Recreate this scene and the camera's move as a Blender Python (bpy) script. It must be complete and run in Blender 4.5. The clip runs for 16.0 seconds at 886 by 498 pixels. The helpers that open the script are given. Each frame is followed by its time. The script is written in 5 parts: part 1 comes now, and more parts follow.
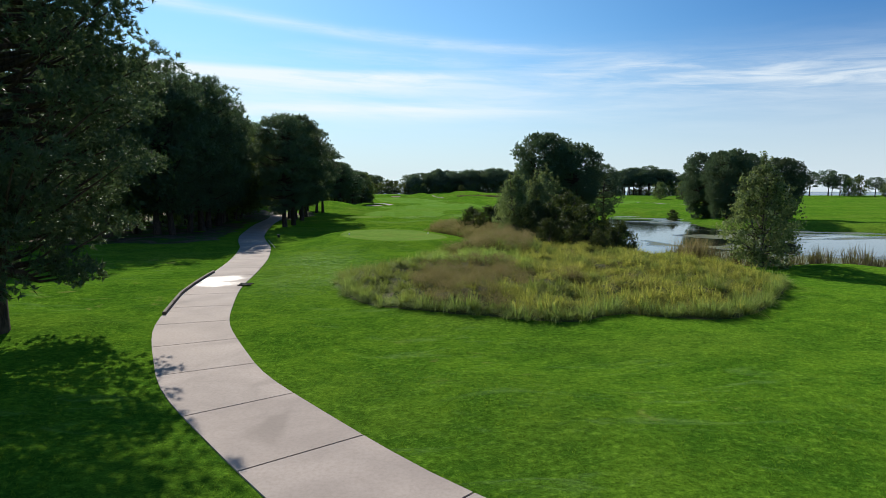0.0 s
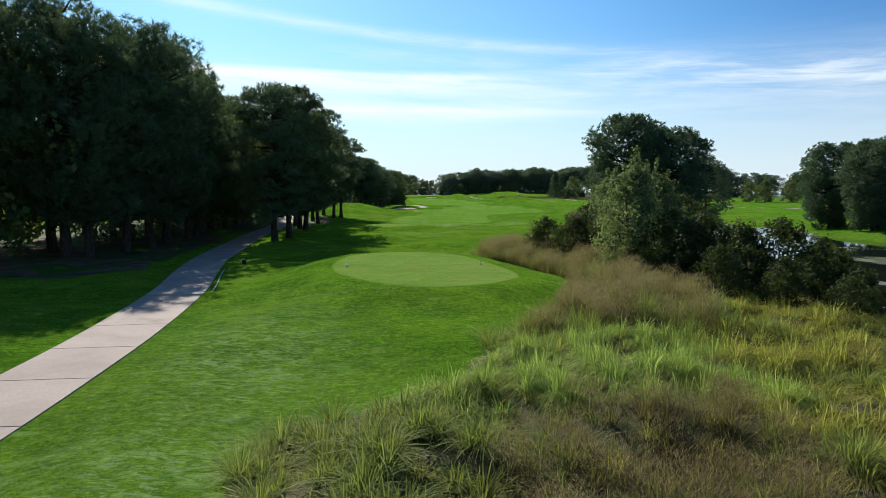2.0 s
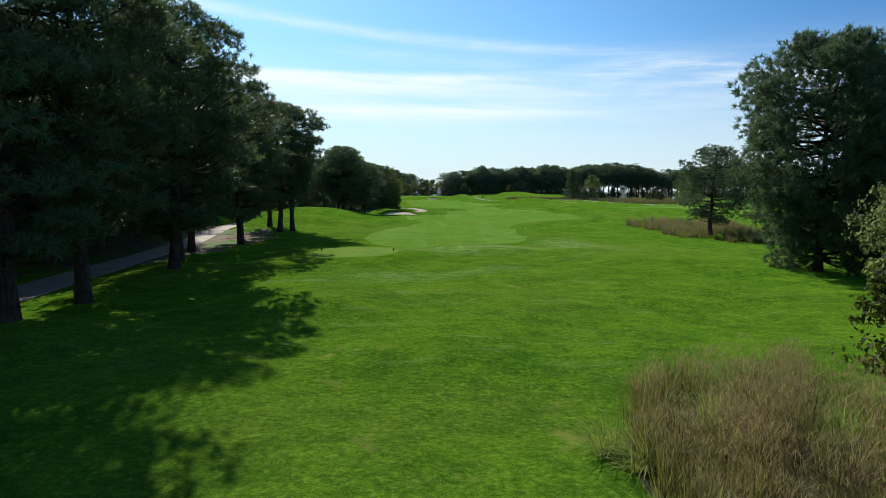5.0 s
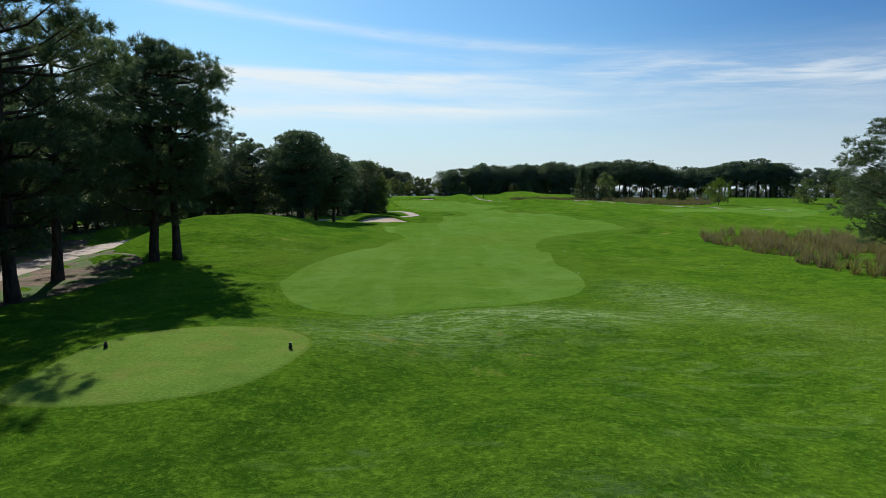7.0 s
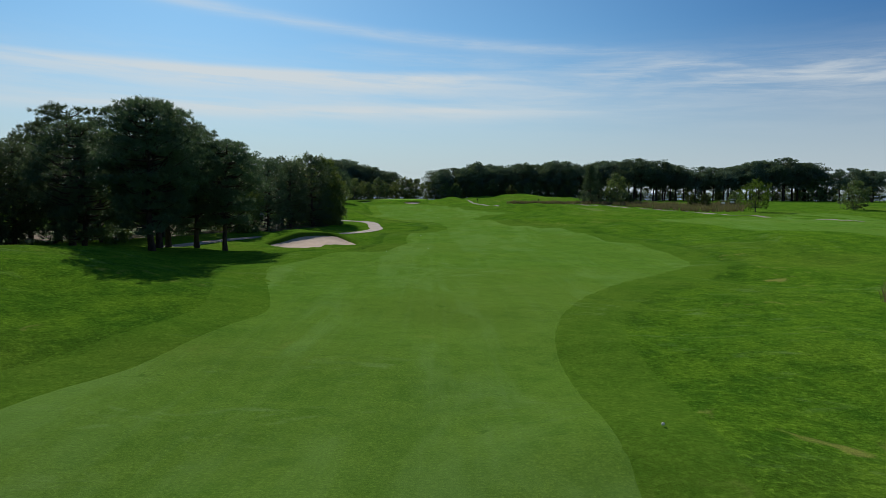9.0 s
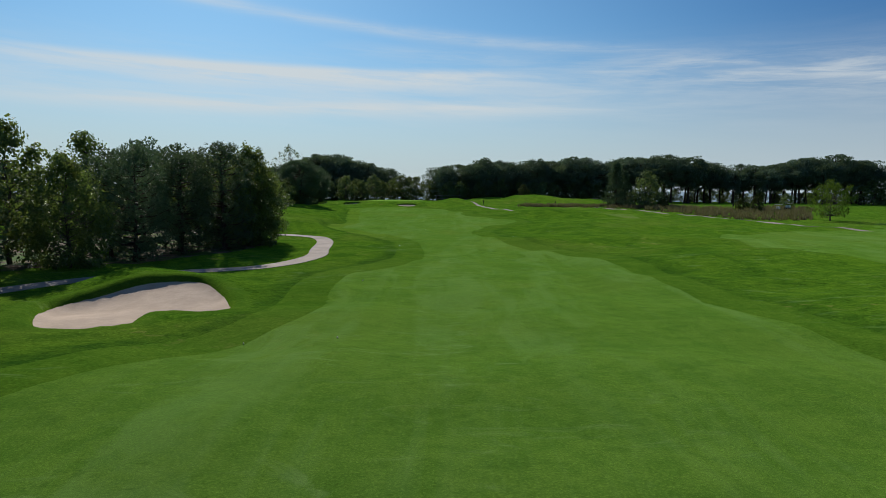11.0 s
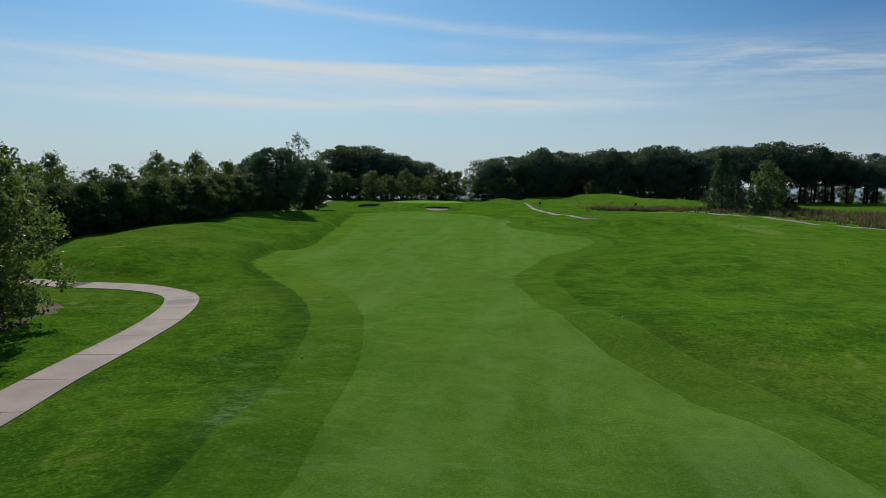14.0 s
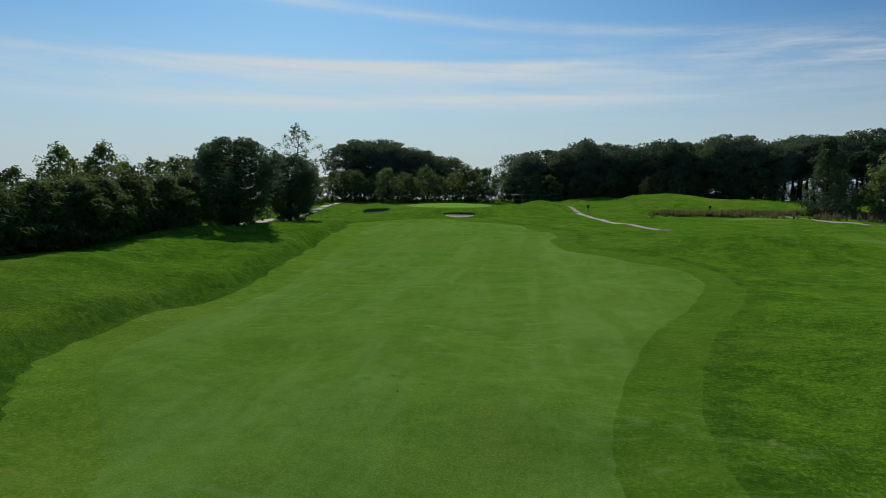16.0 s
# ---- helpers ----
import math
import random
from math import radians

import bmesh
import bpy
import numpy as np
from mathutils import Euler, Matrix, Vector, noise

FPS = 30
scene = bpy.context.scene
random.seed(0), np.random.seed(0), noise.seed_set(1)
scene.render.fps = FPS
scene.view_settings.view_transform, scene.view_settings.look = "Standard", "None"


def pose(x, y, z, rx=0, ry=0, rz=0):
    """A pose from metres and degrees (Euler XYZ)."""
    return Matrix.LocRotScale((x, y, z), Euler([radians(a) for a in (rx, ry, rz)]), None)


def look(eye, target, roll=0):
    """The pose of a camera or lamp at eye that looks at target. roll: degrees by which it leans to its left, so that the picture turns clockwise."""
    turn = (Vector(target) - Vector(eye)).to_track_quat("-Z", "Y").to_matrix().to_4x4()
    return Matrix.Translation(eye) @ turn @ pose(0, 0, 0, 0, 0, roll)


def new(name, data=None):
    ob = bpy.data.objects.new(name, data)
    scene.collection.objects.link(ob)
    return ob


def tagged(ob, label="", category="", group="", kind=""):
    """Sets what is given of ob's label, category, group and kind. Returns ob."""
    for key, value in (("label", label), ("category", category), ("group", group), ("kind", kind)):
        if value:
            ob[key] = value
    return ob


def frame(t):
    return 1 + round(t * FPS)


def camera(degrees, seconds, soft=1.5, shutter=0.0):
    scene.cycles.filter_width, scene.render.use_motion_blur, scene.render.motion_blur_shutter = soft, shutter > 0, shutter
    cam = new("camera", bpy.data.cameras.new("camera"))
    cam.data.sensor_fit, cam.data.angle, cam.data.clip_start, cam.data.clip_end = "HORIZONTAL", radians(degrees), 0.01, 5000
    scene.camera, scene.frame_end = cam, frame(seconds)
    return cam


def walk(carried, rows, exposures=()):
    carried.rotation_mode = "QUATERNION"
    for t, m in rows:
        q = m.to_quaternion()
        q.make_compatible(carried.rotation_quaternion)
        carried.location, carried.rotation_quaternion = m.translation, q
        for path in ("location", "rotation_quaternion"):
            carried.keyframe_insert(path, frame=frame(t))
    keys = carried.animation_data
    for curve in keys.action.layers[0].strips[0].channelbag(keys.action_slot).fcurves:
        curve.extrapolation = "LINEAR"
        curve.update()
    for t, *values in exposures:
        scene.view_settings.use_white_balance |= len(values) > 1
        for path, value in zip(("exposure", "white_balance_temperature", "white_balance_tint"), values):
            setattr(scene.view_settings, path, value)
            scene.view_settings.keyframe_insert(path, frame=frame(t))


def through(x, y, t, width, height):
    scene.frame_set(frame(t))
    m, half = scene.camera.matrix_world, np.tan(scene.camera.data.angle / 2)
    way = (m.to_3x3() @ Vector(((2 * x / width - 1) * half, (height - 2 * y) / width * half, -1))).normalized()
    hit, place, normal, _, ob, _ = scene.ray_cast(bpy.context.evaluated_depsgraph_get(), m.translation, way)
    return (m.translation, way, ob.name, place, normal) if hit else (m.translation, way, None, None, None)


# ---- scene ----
cam = camera(71.6, 16.0, 0.8)
ROWS = [
    # seconds, x, y, z, yaw, pitch, roll
    (0, 0.000, 0.000, 4.335, -3.316, -5.436, -0.019),
    (0.5, 0.063, 5.161, 4.340, -1.685, -5.406, -0.074),
    (1, 0.033, 10.343, 4.324, -0.252, -5.392, -0.128),
    (1.5, -0.040, 15.593, 4.337, 0.058, -5.390, -0.167),
    (2, -0.159, 20.808, 4.346, -0.019, -5.387, -0.187),
    (2.5, -0.177, 25.889, 4.280, 0.017, -5.356, -0.192),
    (3, -0.269, 31.025, 4.237, -0.000, -5.317, -0.187),
    (3.5, -0.399, 36.324, 4.235, -0.033, -5.297, -0.180),
    (4, -0.466, 41.846, 4.252, 0.003, -5.297, -0.173),
    (4.2, -0.504, 44.039, 4.232, 0.045, -5.304, -0.169),
    (6.3, -0.628, 68.211, 4.197, 0.030, -5.375, -0.023),
    (6.5, -0.524, 70.729, 4.217, 0.004, -5.383, -0.024),
    (7, -0.055, 77.275, 4.332, -0.065, -5.395, -0.035),
    (7.5, 0.685, 83.876, 4.536, -0.099, -5.393, -0.052),
    (8, 1.586, 90.854, 4.743, -0.078, -5.370, -0.078),
    (8.5, 2.513, 98.056, 4.866, -0.094, -5.361, -0.123),
    (9, 3.538, 105.409, 4.998, -0.157, -5.355, -0.179),
    (9.2, 3.938, 108.348, 5.071, -0.155, -5.354, -0.202),
    (11.3, 7.115, 137.960, 5.960, 1.311, -5.673, -0.482),
    (11.5, 7.349, 140.730, 6.016, 1.598, -5.711, -0.488),
    (12, 7.858, 147.649, 6.134, 2.600, -5.803, -0.485),
    (12.5, 8.219, 154.444, 6.243, 3.595, -5.873, -0.460),
    (13, 8.524, 161.067, 6.310, 4.499, -5.930, -0.423),
    (13.5, 8.685, 167.418, 6.351, 5.328, -5.993, -0.373),
    (14, 8.793, 173.626, 6.384, 6.165, -6.049, -0.312),
    (14.5, 8.742, 179.821, 6.456, 7.097, -6.091, -0.238),
    (15, 8.482, 186.163, 6.551, 7.887, -6.148, -0.147),
    (15.5, 7.989, 192.446, 6.697, 8.522, -6.230, -0.030),
    (16, 7.393, 198.723, 6.843, 9.093, -6.333, 0.093),
]
EXPOSURE = [(0.0, 0.45), (2.0, 0.62), (4.0, 0.60), (6.5, 0.40), (7.0, 0.30), (7.5, 0.11), (8.5, -0.06), (9.0, -0.08), (11.5, -0.11), (16.0, -0.15)]
walk(cam, [(t, pose(x, y, z, 90 + pitch, roll, yaw)) for t, x, y, z, yaw, pitch, roll in ROWS], EXPOSURE)

# ---- sky, sun ----
SUN_EL, SUN_AZ = 34.0, -22.0          # degrees; azimuth from +y, to the right
sky_world = bpy.data.worlds.new("sky")
scene.world = sky_world
sky_world.use_nodes = True


class Tree:
    """A small helper to wire shader nodes."""

    def __init__(self, tree):
        self.t = tree
        tree.nodes.clear()

    def node(self, kind, **kw):
        n = self.t.nodes.new(kind)
        for k, v in kw.items():
            if k == "op":
                n.operation = v
            elif k == "blend":
                n.blend_type = v
            elif k == "dtype":
                n.data_type = v
        return n

    def put(self, sock, v):
        if isinstance(v, bpy.types.NodeSocket):
            self.t.links.new(v, sock)
        elif v is not None:
            sock.default_value = v

    def math(self, op, a, b=None, c=None, clamp=False):
        n = self.node("ShaderNodeMath", op=op)
        n.use_clamp = clamp
        for i, v in enumerate((a, b, c)):
            self.put(n.inputs[i], v)
        return n.outputs[0]

    def vmath(self, op, a, b=None):
        n = self.node("ShaderNodeVectorMath", op=op)
        self.put(n.inputs[0], a)
        self.put(n.inputs[1], b)
        return n.outputs[0]

    def mix(self, f, a, b, blend="MIX"):
        n = self.node("ShaderNodeMix", dtype="RGBA", blend=blend)
        self.put(n.inputs[0], f)
        self.put(n.inputs[6], a)
        self.put(n.inputs[7], b)
        return n.outputs[2]

    def noise(self, vec, scale, detail=3.0, rough=0.55, distort=0.0):
        n = self.node("ShaderNodeTexNoise")
        self.put(n.inputs["Vector"], vec)
        n.inputs["Scale"].default_value = scale
        n.inputs["Detail"].default_value = detail
        n.inputs["Roughness"].default_value = rough
        n.inputs["Distortion"].default_value = distort
        return n.outputs["Fac"]

    def ramp(self, f, lo, hi, a=0.0, b=1.0):
        n = self.node("ShaderNodeMapRange")
        n.interpolation_type = "SMOOTHSTEP"
        for i, v in enumerate((f, lo, hi, a, b)):
            self.put(n.inputs[i], v)
        return n.outputs[0]

    def scaled(self, vec, s):
        n = self.node("ShaderNodeMapping")
        self.put(n.inputs["Vector"], vec)
        n.inputs["Scale"].default_value = s
        return n.outputs[0]

    def place(self):
        return self.node("ShaderNodeNewGeometry").outputs["Position"]

    def object_random(self):
        return self.node("ShaderNodeObjectInfo").outputs["Random"]

    def island_random(self):
        return self.node("ShaderNodeNewGeometry").outputs["Random Per Island"]

    def bump(self, h, strength, dist):
        n = self.node("ShaderNodeBump")
        self.put(n.inputs["Height"], h)
        n.inputs["Strength"].default_value = strength
        n.inputs["Distance"].default_value = dist
        return n.outputs[0]


def rgb(r, g, b):
    return (r, g, b, 1.0)


def build_sky():
    w = Tree(sky_world.node_tree)
    air = w.node("ShaderNodeTexSky")
    air.sky_type = "NISHITA"
    air.sun_disc = False
    air.sun_elevation, air.sun_rotation = radians(SUN_EL), radians(SUN_AZ)
    air.altitude, air.air_density, air.dust_density, air.ozone_density = 10.0, 1.0, 0.35, 2.5
    way = w.node("ShaderNodeTexCoord").outputs["Generated"]
    sep = w.node("ShaderNodeSeparateXYZ")
    w.put(sep.inputs[0], way)
    x, y, z = sep.outputs
    az = w.math("ARCTAN2", x, y)
    el = w.math("ARCSINE", z)
    blue = w.mix(1.0, air.outputs[0], rgb(0.62, 1.00, 1.20), "MULTIPLY")
    blue = w.mix(w.ramp(az, 0.05, 0.75, 0.0, 0.95), blue, w.mix(1.0, blue, rgb(0.50, 0.62, 0.78), "MULTIPLY"))
    haze = w.ramp(el, 0.26, -0.02, 0.0, 0.92)
    blue = w.mix(haze, blue, rgb(6.8, 7.8, 8.5))
    flat = w.node("ShaderNodeCombineXYZ")
    w.put(flat.inputs[0], az)
    w.put(flat.inputs[1], w.math("ADD", el, w.math("MULTIPLY", az, 0.04)))
    streak = w.noise(w.scaled(flat.outputs[0], (2.0, 30.0, 1.0)), 1.0, 6.0, 0.6, 0.4)
    fine = w.noise(w.scaled(flat.outputs[0], (7.0, 70.0, 1.0)), 1.0, 6.0, 0.65, 0.5)
    broad_noise = w.noise(w.scaled(flat.outputs[0], (2.5, 9.0, 1.0)), 1.0, 4.0, 0.55, 0.3)

    def band(centre, width, slope, az0, az1, soft):
        c = w.math("ADD", centre, w.math("MULTIPLY", az, slope))
        d = w.math("DIVIDE", w.math("SUBTRACT", el, c), width)
        g = w.math("POWER", 2.718, w.math("MULTIPLY", w.math("MULTIPLY", d, d), -1.0))
        a = w.math("MULTIPLY", w.ramp(az, az0 - soft, az0 + soft), w.ramp(az, az1 + soft, az1 - soft))
        return w.math("MULTIPLY", g, a)
    wisp = w.math("ADD", w.math("MULTIPLY", streak, 0.55), w.math("MULTIPLY", fine, 0.45))
    mixed = w.math("ADD", w.math("MULTIPLY", broad_noise, 0.5), w.math("MULTIPLY", fine, 0.5))
    veil = w.math("MULTIPLY", band(0.148, 0.050, 0.0, -1.6, 1.6, 0.6), w.ramp(wisp, 0.36, 0.66))
    crest = w.math("MULTIPLY", w.math("MULTIPLY", w.ramp(el, 0.191, 0.178), w.ramp(el, 0.138, 0.176)), w.math("MULTIPLY", w.ramp(az, -0.95, -0.33), w.ramp(az, 0.30, -0.10)))
    crest = w.math("MULTIPLY", crest, w.ramp(wisp, 0.26, 0.52, 0.35, 1.0))
    low = w.math("MULTIPLY", band(0.126, 0.013, 0.005, -0.62, 0.22, 0.24), w.ramp(streak, 0.30, 0.58, 0.3, 1.0))
    line = w.math("MULTIPLY", band(0.233, 0.0085, -0.095, -0.50, 0.30, 0.10), w.ramp(mixed, 0.34, 0.62, 0.25, 1.0))
    under = w.math("MULTIPLY", band(0.205, 0.010, -0.06, -0.15, 0.12, 0.10), w.ramp(mixed, 0.36, 0.60))
    right = w.math("MULTIPLY", band(0.203, 0.022, -0.075, 0.24, 0.95, 0.14), w.ramp(mixed, 0.38, 0.58))
    thin = w.math("MULTIPLY", band(0.150, 0.006, -0.01, 0.12, 0.55, 0.10), w.ramp(streak, 0.36, 0.58))
    amount = w.math("ADD", w.math("MULTIPLY", veil, 0.34), w.math("MULTIPLY", crest, 0.95))
    for extra, weight in ((low, 0.75), (line, 0.52), (under, 0.26), (right, 0.55), (thin, 0.30)):
        amount = w.math("ADD", amount, w.math("MULTIPLY", extra, weight), clamp=True)
    col = w.mix(w.math("MULTIPLY", amount, 0.9), blue, rgb(8.8, 9.5, 9.8))
    bg = w.node("ShaderNodeBackground")
    w.put(bg.inputs[0], col)
    bg.inputs[1].default_value = 0.075
    out = w.node("ShaderNodeOutputWorld")
    w.put(out.inputs[0], bg.outputs[0])


build_sky()
sun_lamp = bpy.data.lights.new("sun", "SUN")
sun_lamp.energy, sun_lamp.angle, sun_lamp.color = 4.8, radians(0.53), (1.0, 0.95, 0.86)
sun = new("sun", sun_lamp)
_a, _e = radians(SUN_AZ), radians(SUN_EL)
SUN_WAY = Vector((math.sin(_a) * math.cos(_e), math.cos(_a) * math.cos(_e), math.sin(_e)))
sun.matrix_world = look((0, 0, 60), Vector((0, 0, 60)) - SUN_WAY)

# ---- materials ----


def material(name, make):
    m = bpy.data.materials.new(name)
    m.use_nodes = True
    w = Tree(m.node_tree)
    out = w.node("ShaderNodeOutputMaterial")
    w.put(out.inputs[0], make(w))
    return m


def surface(w, colour, rough=0.8, normal=None, spec=0.3, metal=0.0):
    b = w.node("ShaderNodeBsdfPrincipled")
    w.put(b.inputs["Base Color"], colour)
    w.put(b.inputs["Roughness"], rough)
    w.put(b.inputs["Specular IOR Level"], spec)
    b.inputs["Metallic"].default_value = metal
    if normal is not None:
        w.put(b.inputs["Normal"], normal)
    return b.outputs[0]


def turf(light, dark, dry, tuft, relief, spots=0.0, dew=0.0, mottle=0.5, sheen=0.045):
    """Grass seen from a few metres up: patches, tufts, worn spots, and bands of dew along the mowing lines."""
    def make(w):
        p = w.place()
        big = w.noise(p, 0.06, 3.0, 0.55, 0.4)
        mid = w.noise(p, 0.40, 5.0, 0.62, 0.5)
        clump = w.noise(w.scaled(p, (0.75, 1.0, 1.0)), 1.9, 4.0, 0.66, 0.3)
        fine = w.noise(p, tuft, 4.0, 0.68)
        blade = w.noise(w.scaled(p, (1.0, 0.55, 1.0)), tuft * 5.0, 3.0, 0.7)
        c = w.mix(w.ramp(w.math("ADD", w.math("MULTIPLY", mid, 0.5), w.math("MULTIPLY", clump, 0.5)), 0.38, 0.62), dark, light)
        c = w.mix(w.math("MULTIPLY", w.ramp(big, 0.45, 0.72), 0.55), c, dry)
        grain = w.math("ADD", w.math("MULTIPLY", fine, 0.55), w.math("MULTIPLY", blade, 0.45))
        # Low grain goes dark: the tufts' missing self-shadow is put into the colour.
        c = w.mix(w.ramp(grain, 0.34, 0.62, mottle, 0.0), c, rgb(dark[0] * 0.35, dark[1] * 0.38, dark[2] * 0.35))
        c = w.mix(w.ramp(fine, 0.54, 0.72, 0.0, mottle * 0.95), c, rgb(light[0] * 1.5, light[1] * 1.35, light[2] * 1.6))
        hollow = w.noise(w.scaled(p, (0.8, 1.5, 1.0)), 0.85, 5.0, 0.66, 0.6)
        c = w.mix(w.ramp(hollow, 0.53, 0.68, 0.0, 0.18 + 0.26 * mottle), c, rgb(dark[0] * 0.62, dark[1] * 0.68, dark[2] * 0.75))
        pale = w.math("MULTIPLY", w.ramp(w.noise(w.scaled(p, (0.45, 1.3, 1.0)), 0.75, 5.0, 0.72, 1.2), 0.54, 0.70), w.ramp(w.noise(p, 0.09, 2.0, 0.5), 0.44, 0.58))
        c = w.mix(w.math("MULTIPLY", pale, 0.38), c, rgb(0.125, 0.200, 0.070))
        # Darker band just outside the fairway, weighted by a ground attribute.
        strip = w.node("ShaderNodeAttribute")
        strip.attribute_name = "dark_band"
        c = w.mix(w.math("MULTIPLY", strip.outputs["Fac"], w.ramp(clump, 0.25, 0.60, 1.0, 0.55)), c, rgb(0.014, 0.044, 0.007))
        damp = w.node("ShaderNodeAttribute")
        damp.attribute_name = "dewy"
        comb = w.noise(w.scaled(p, (0.7, 1.6, 1.0)), 2.2, 6.0, 0.75, 1.4)
        c = w.mix(w.math("MULTIPLY", damp.outputs["Fac"], w.ramp(comb, 0.46, 0.60, 0.08, 1.0)), c, rgb(0.270, 0.360, 0.200))
        if spots:
            s = w.noise(p, 0.9, 3.0, 0.6, 0.8)
            s2 = w.noise(p, 0.10, 2.0, 0.5)
            open_to = 0.40 if spots > 0.7 else 0.52
            m = w.math("MULTIPLY", w.ramp(s, 0.46 if spots > 0.7 else 0.58, 0.74), w.ramp(s2, open_to, open_to + 0.14))
            c = w.mix(w.math("MULTIPLY", m, 0.42 if spots > 0.7 else spots), c, rgb(0.17, 0.165, 0.05))
        along = w.node("ShaderNodeAttribute")
        along.attribute_name = "mown_along"
        c = w.mix(along.outputs["Fac"], c, w.mix(1.0, c, rgb(1.38, 1.26, 1.35), "MULTIPLY"))
        if dew:
            lane = w.noise(w.scaled(p, (0.30, 0.030, 1.0)), 1.0, 4.0, 0.6, 0.8)
            broken = w.noise(w.scaled(p, (0.35, 0.16, 1.0)), 1.0, 5.0, 0.65, 0.7)
            m = w.math("MULTIPLY", w.ramp(lane, 0.46, 0.60), w.ramp(broken, 0.38, 0.60, 0.15, 1.0))
            c = w.mix(w.math("MULTIPLY", m, dew), c, rgb(0.098, 0.178, 0.048))
            thin = w.noise(w.scaled(p, (3.2, 0.05, 1.0)), 1.0, 3.0, 0.6, 0.3)
            c = w.mix(w.ramp(thin, 0.52, 0.66, 0.0, dew * 0.15), c, rgb(0.125, 0.205, 0.070))
            foot = w.math("MULTIPLY", w.ramp(w.noise(w.scaled(p, (0.8, 1.1, 1.0)), 1.5, 4.0, 0.65, 0.5), 0.63, 0.69), w.ramp(w.noise(p, 0.13, 2.0, 0.5), 0.45, 0.58))
            c = w.mix(w.math("MULTIPLY", foot, 0.6), c, rgb(0.036, 0.082, 0.012))
        n = w.bump(w.math("ADD", grain, w.math("MULTIPLY", clump, 0.5)), 0.7, relief)
        b = w.node("ShaderNodeBsdfPrincipled")
        w.put(b.inputs["Base Color"], c)
        w.put(b.inputs["Normal"], n)
        b.inputs["Roughness"].default_value = 0.8
        b.inputs["Specular IOR Level"].default_value = 0.0
        b.inputs["Sheen Weight"].default_value = sheen
        b.inputs["Sheen Roughness"].default_value = 0.45
        w.put(b.inputs["Sheen Tint"], w.vmath("MULTIPLY", c, (6.4, 6.0, 4.0)))
        return b.outputs[0]
    return make


M_ROUGH = material("rough_turf", turf(rgb(0.074, 0.152, 0.013), rgb(0.030, 0.082, 0.008), rgb(0.098, 0.146, 0.022), 8.0, 0.095, 0.7, 0.0, 0.70, 0.34))
M_CUT = material("first_cut_turf", turf(rgb(0.066, 0.132, 0.014), rgb(0.042, 0.100, 0.010), rgb(0.074, 0.124, 0.018), 9.0, 0.05, 0.2, 0.0, 0.52, 0.28))
M_FAIRWAY = material("fairway_turf", turf(rgb(0.081, 0.156, 0.022), rgb(0.056, 0.123, 0.016), rgb(0.090, 0.146, 0.026), 16.0, 0.03, 0.15, 0.38, 0.50, 0.34))
M_TEE = material("tee_turf", turf(rgb(0.140, 0.230, 0.044), rgb(0.100, 0.186, 0.032), rgb(0.160, 0.205, 0.058), 12.0, 0.04, 0.75, 0.0, 0.52, 0.10))
M_GREEN = material("green_turf", turf(rgb(0.125, 0.230, 0.036), rgb(0.105, 0.210, 0.028), rgb(0.135, 0.220, 0.038), 14.0, 0.01, 0.0, 0.0, 0.2, 0.30))


def concrete(w):
    p = w.place()
    a = w.noise(p, 0.5, 4.0, 0.6, 0.5)
    b = w.noise(p, 14.0, 4.0, 0.7)
    c = w.mix(w.ramp(a, 0.3, 0.75), rgb(0.40, 0.335, 0.290), rgb(0.29, 0.243, 0.212))
    c = w.mix(w.ramp(b, 0.35, 0.75, 0.0, 0.35), c, rgb(0.19, 0.155, 0.130))
    stain = w.noise(p, 0.28, 3.0, 0.6, 1.0)
    c = w.mix(w.ramp(stain, 0.60, 0.72, 0.0, 0.45), c, rgb(0.15, 0.125, 0.105))
    c = w.mix(w.math("MULTIPLY", w.object_random(), 0.25), c, rgb(0.26, 0.21, 0.18))
    edge = w.math("MULTIPLY", w.math("SUBTRACT", a, 0.5), 3.0)

    def pool(x, y, r, soft=1.8):
        d = w.node("ShaderNodeVectorMath", op="DISTANCE")
        w.put(d.inputs[0], p)
        d.inputs[1].default_value = (x, y, 0.08)
        return w.ramp(w.math("ADD", d.outputs["Value"], edge), r, r - soft)
    wet = w.math("MAXIMUM", pool(-9.0, 30.2, 1.9), pool(-8.6, 28.4, 1.4))
    c = w.mix(w.math("MULTIPLY", wet, 0.6), c, rgb(0.20, 0.168, 0.145))
    c = w.mix(w.math("MULTIPLY", pool(-8.5, 204.2, 1.3, 0.8), 0.55), c, rgb(0.11, 0.105, 0.10))
    return surface(w, c, w.ramp(wet, 0.0, 1.0, 0.85, 0.45), w.bump(b, 0.10, 0.003), w.ramp(wet, 0.0, 1.0, 0.12, 0.28))


M_CONCRETE = material("path_concrete", concrete)
M_JOINT = material("path_bed", lambda w: surface(w, w.mix(w.noise(w.place(), 9.0), rgb(0.05, 0.045, 0.035), rgb(0.11, 0.095, 0.075)), 0.95))


def sand(w):
    p = w.place()
    a = w.noise(p, 0.8, 3.0, 0.6)
    rake = w.noise(w.scaled(p, (1.0, 6.0, 1.0)), 3.0, 3.0, 0.6, 1.5)
    c = w.mix(w.ramp(a, 0.3, 0.7), rgb(0.55, 0.43, 0.335), rgb(0.45, 0.35, 0.27))
    c = w.mix(w.ramp(rake, 0.35, 0.65, 0.0, 0.35), c, rgb(0.36, 0.275, 0.21))
    return surface(w, c, 0.95, w.bump(rake, 0.5, 0.04), 0.15)


M_SAND = material("bunker_sand", sand)


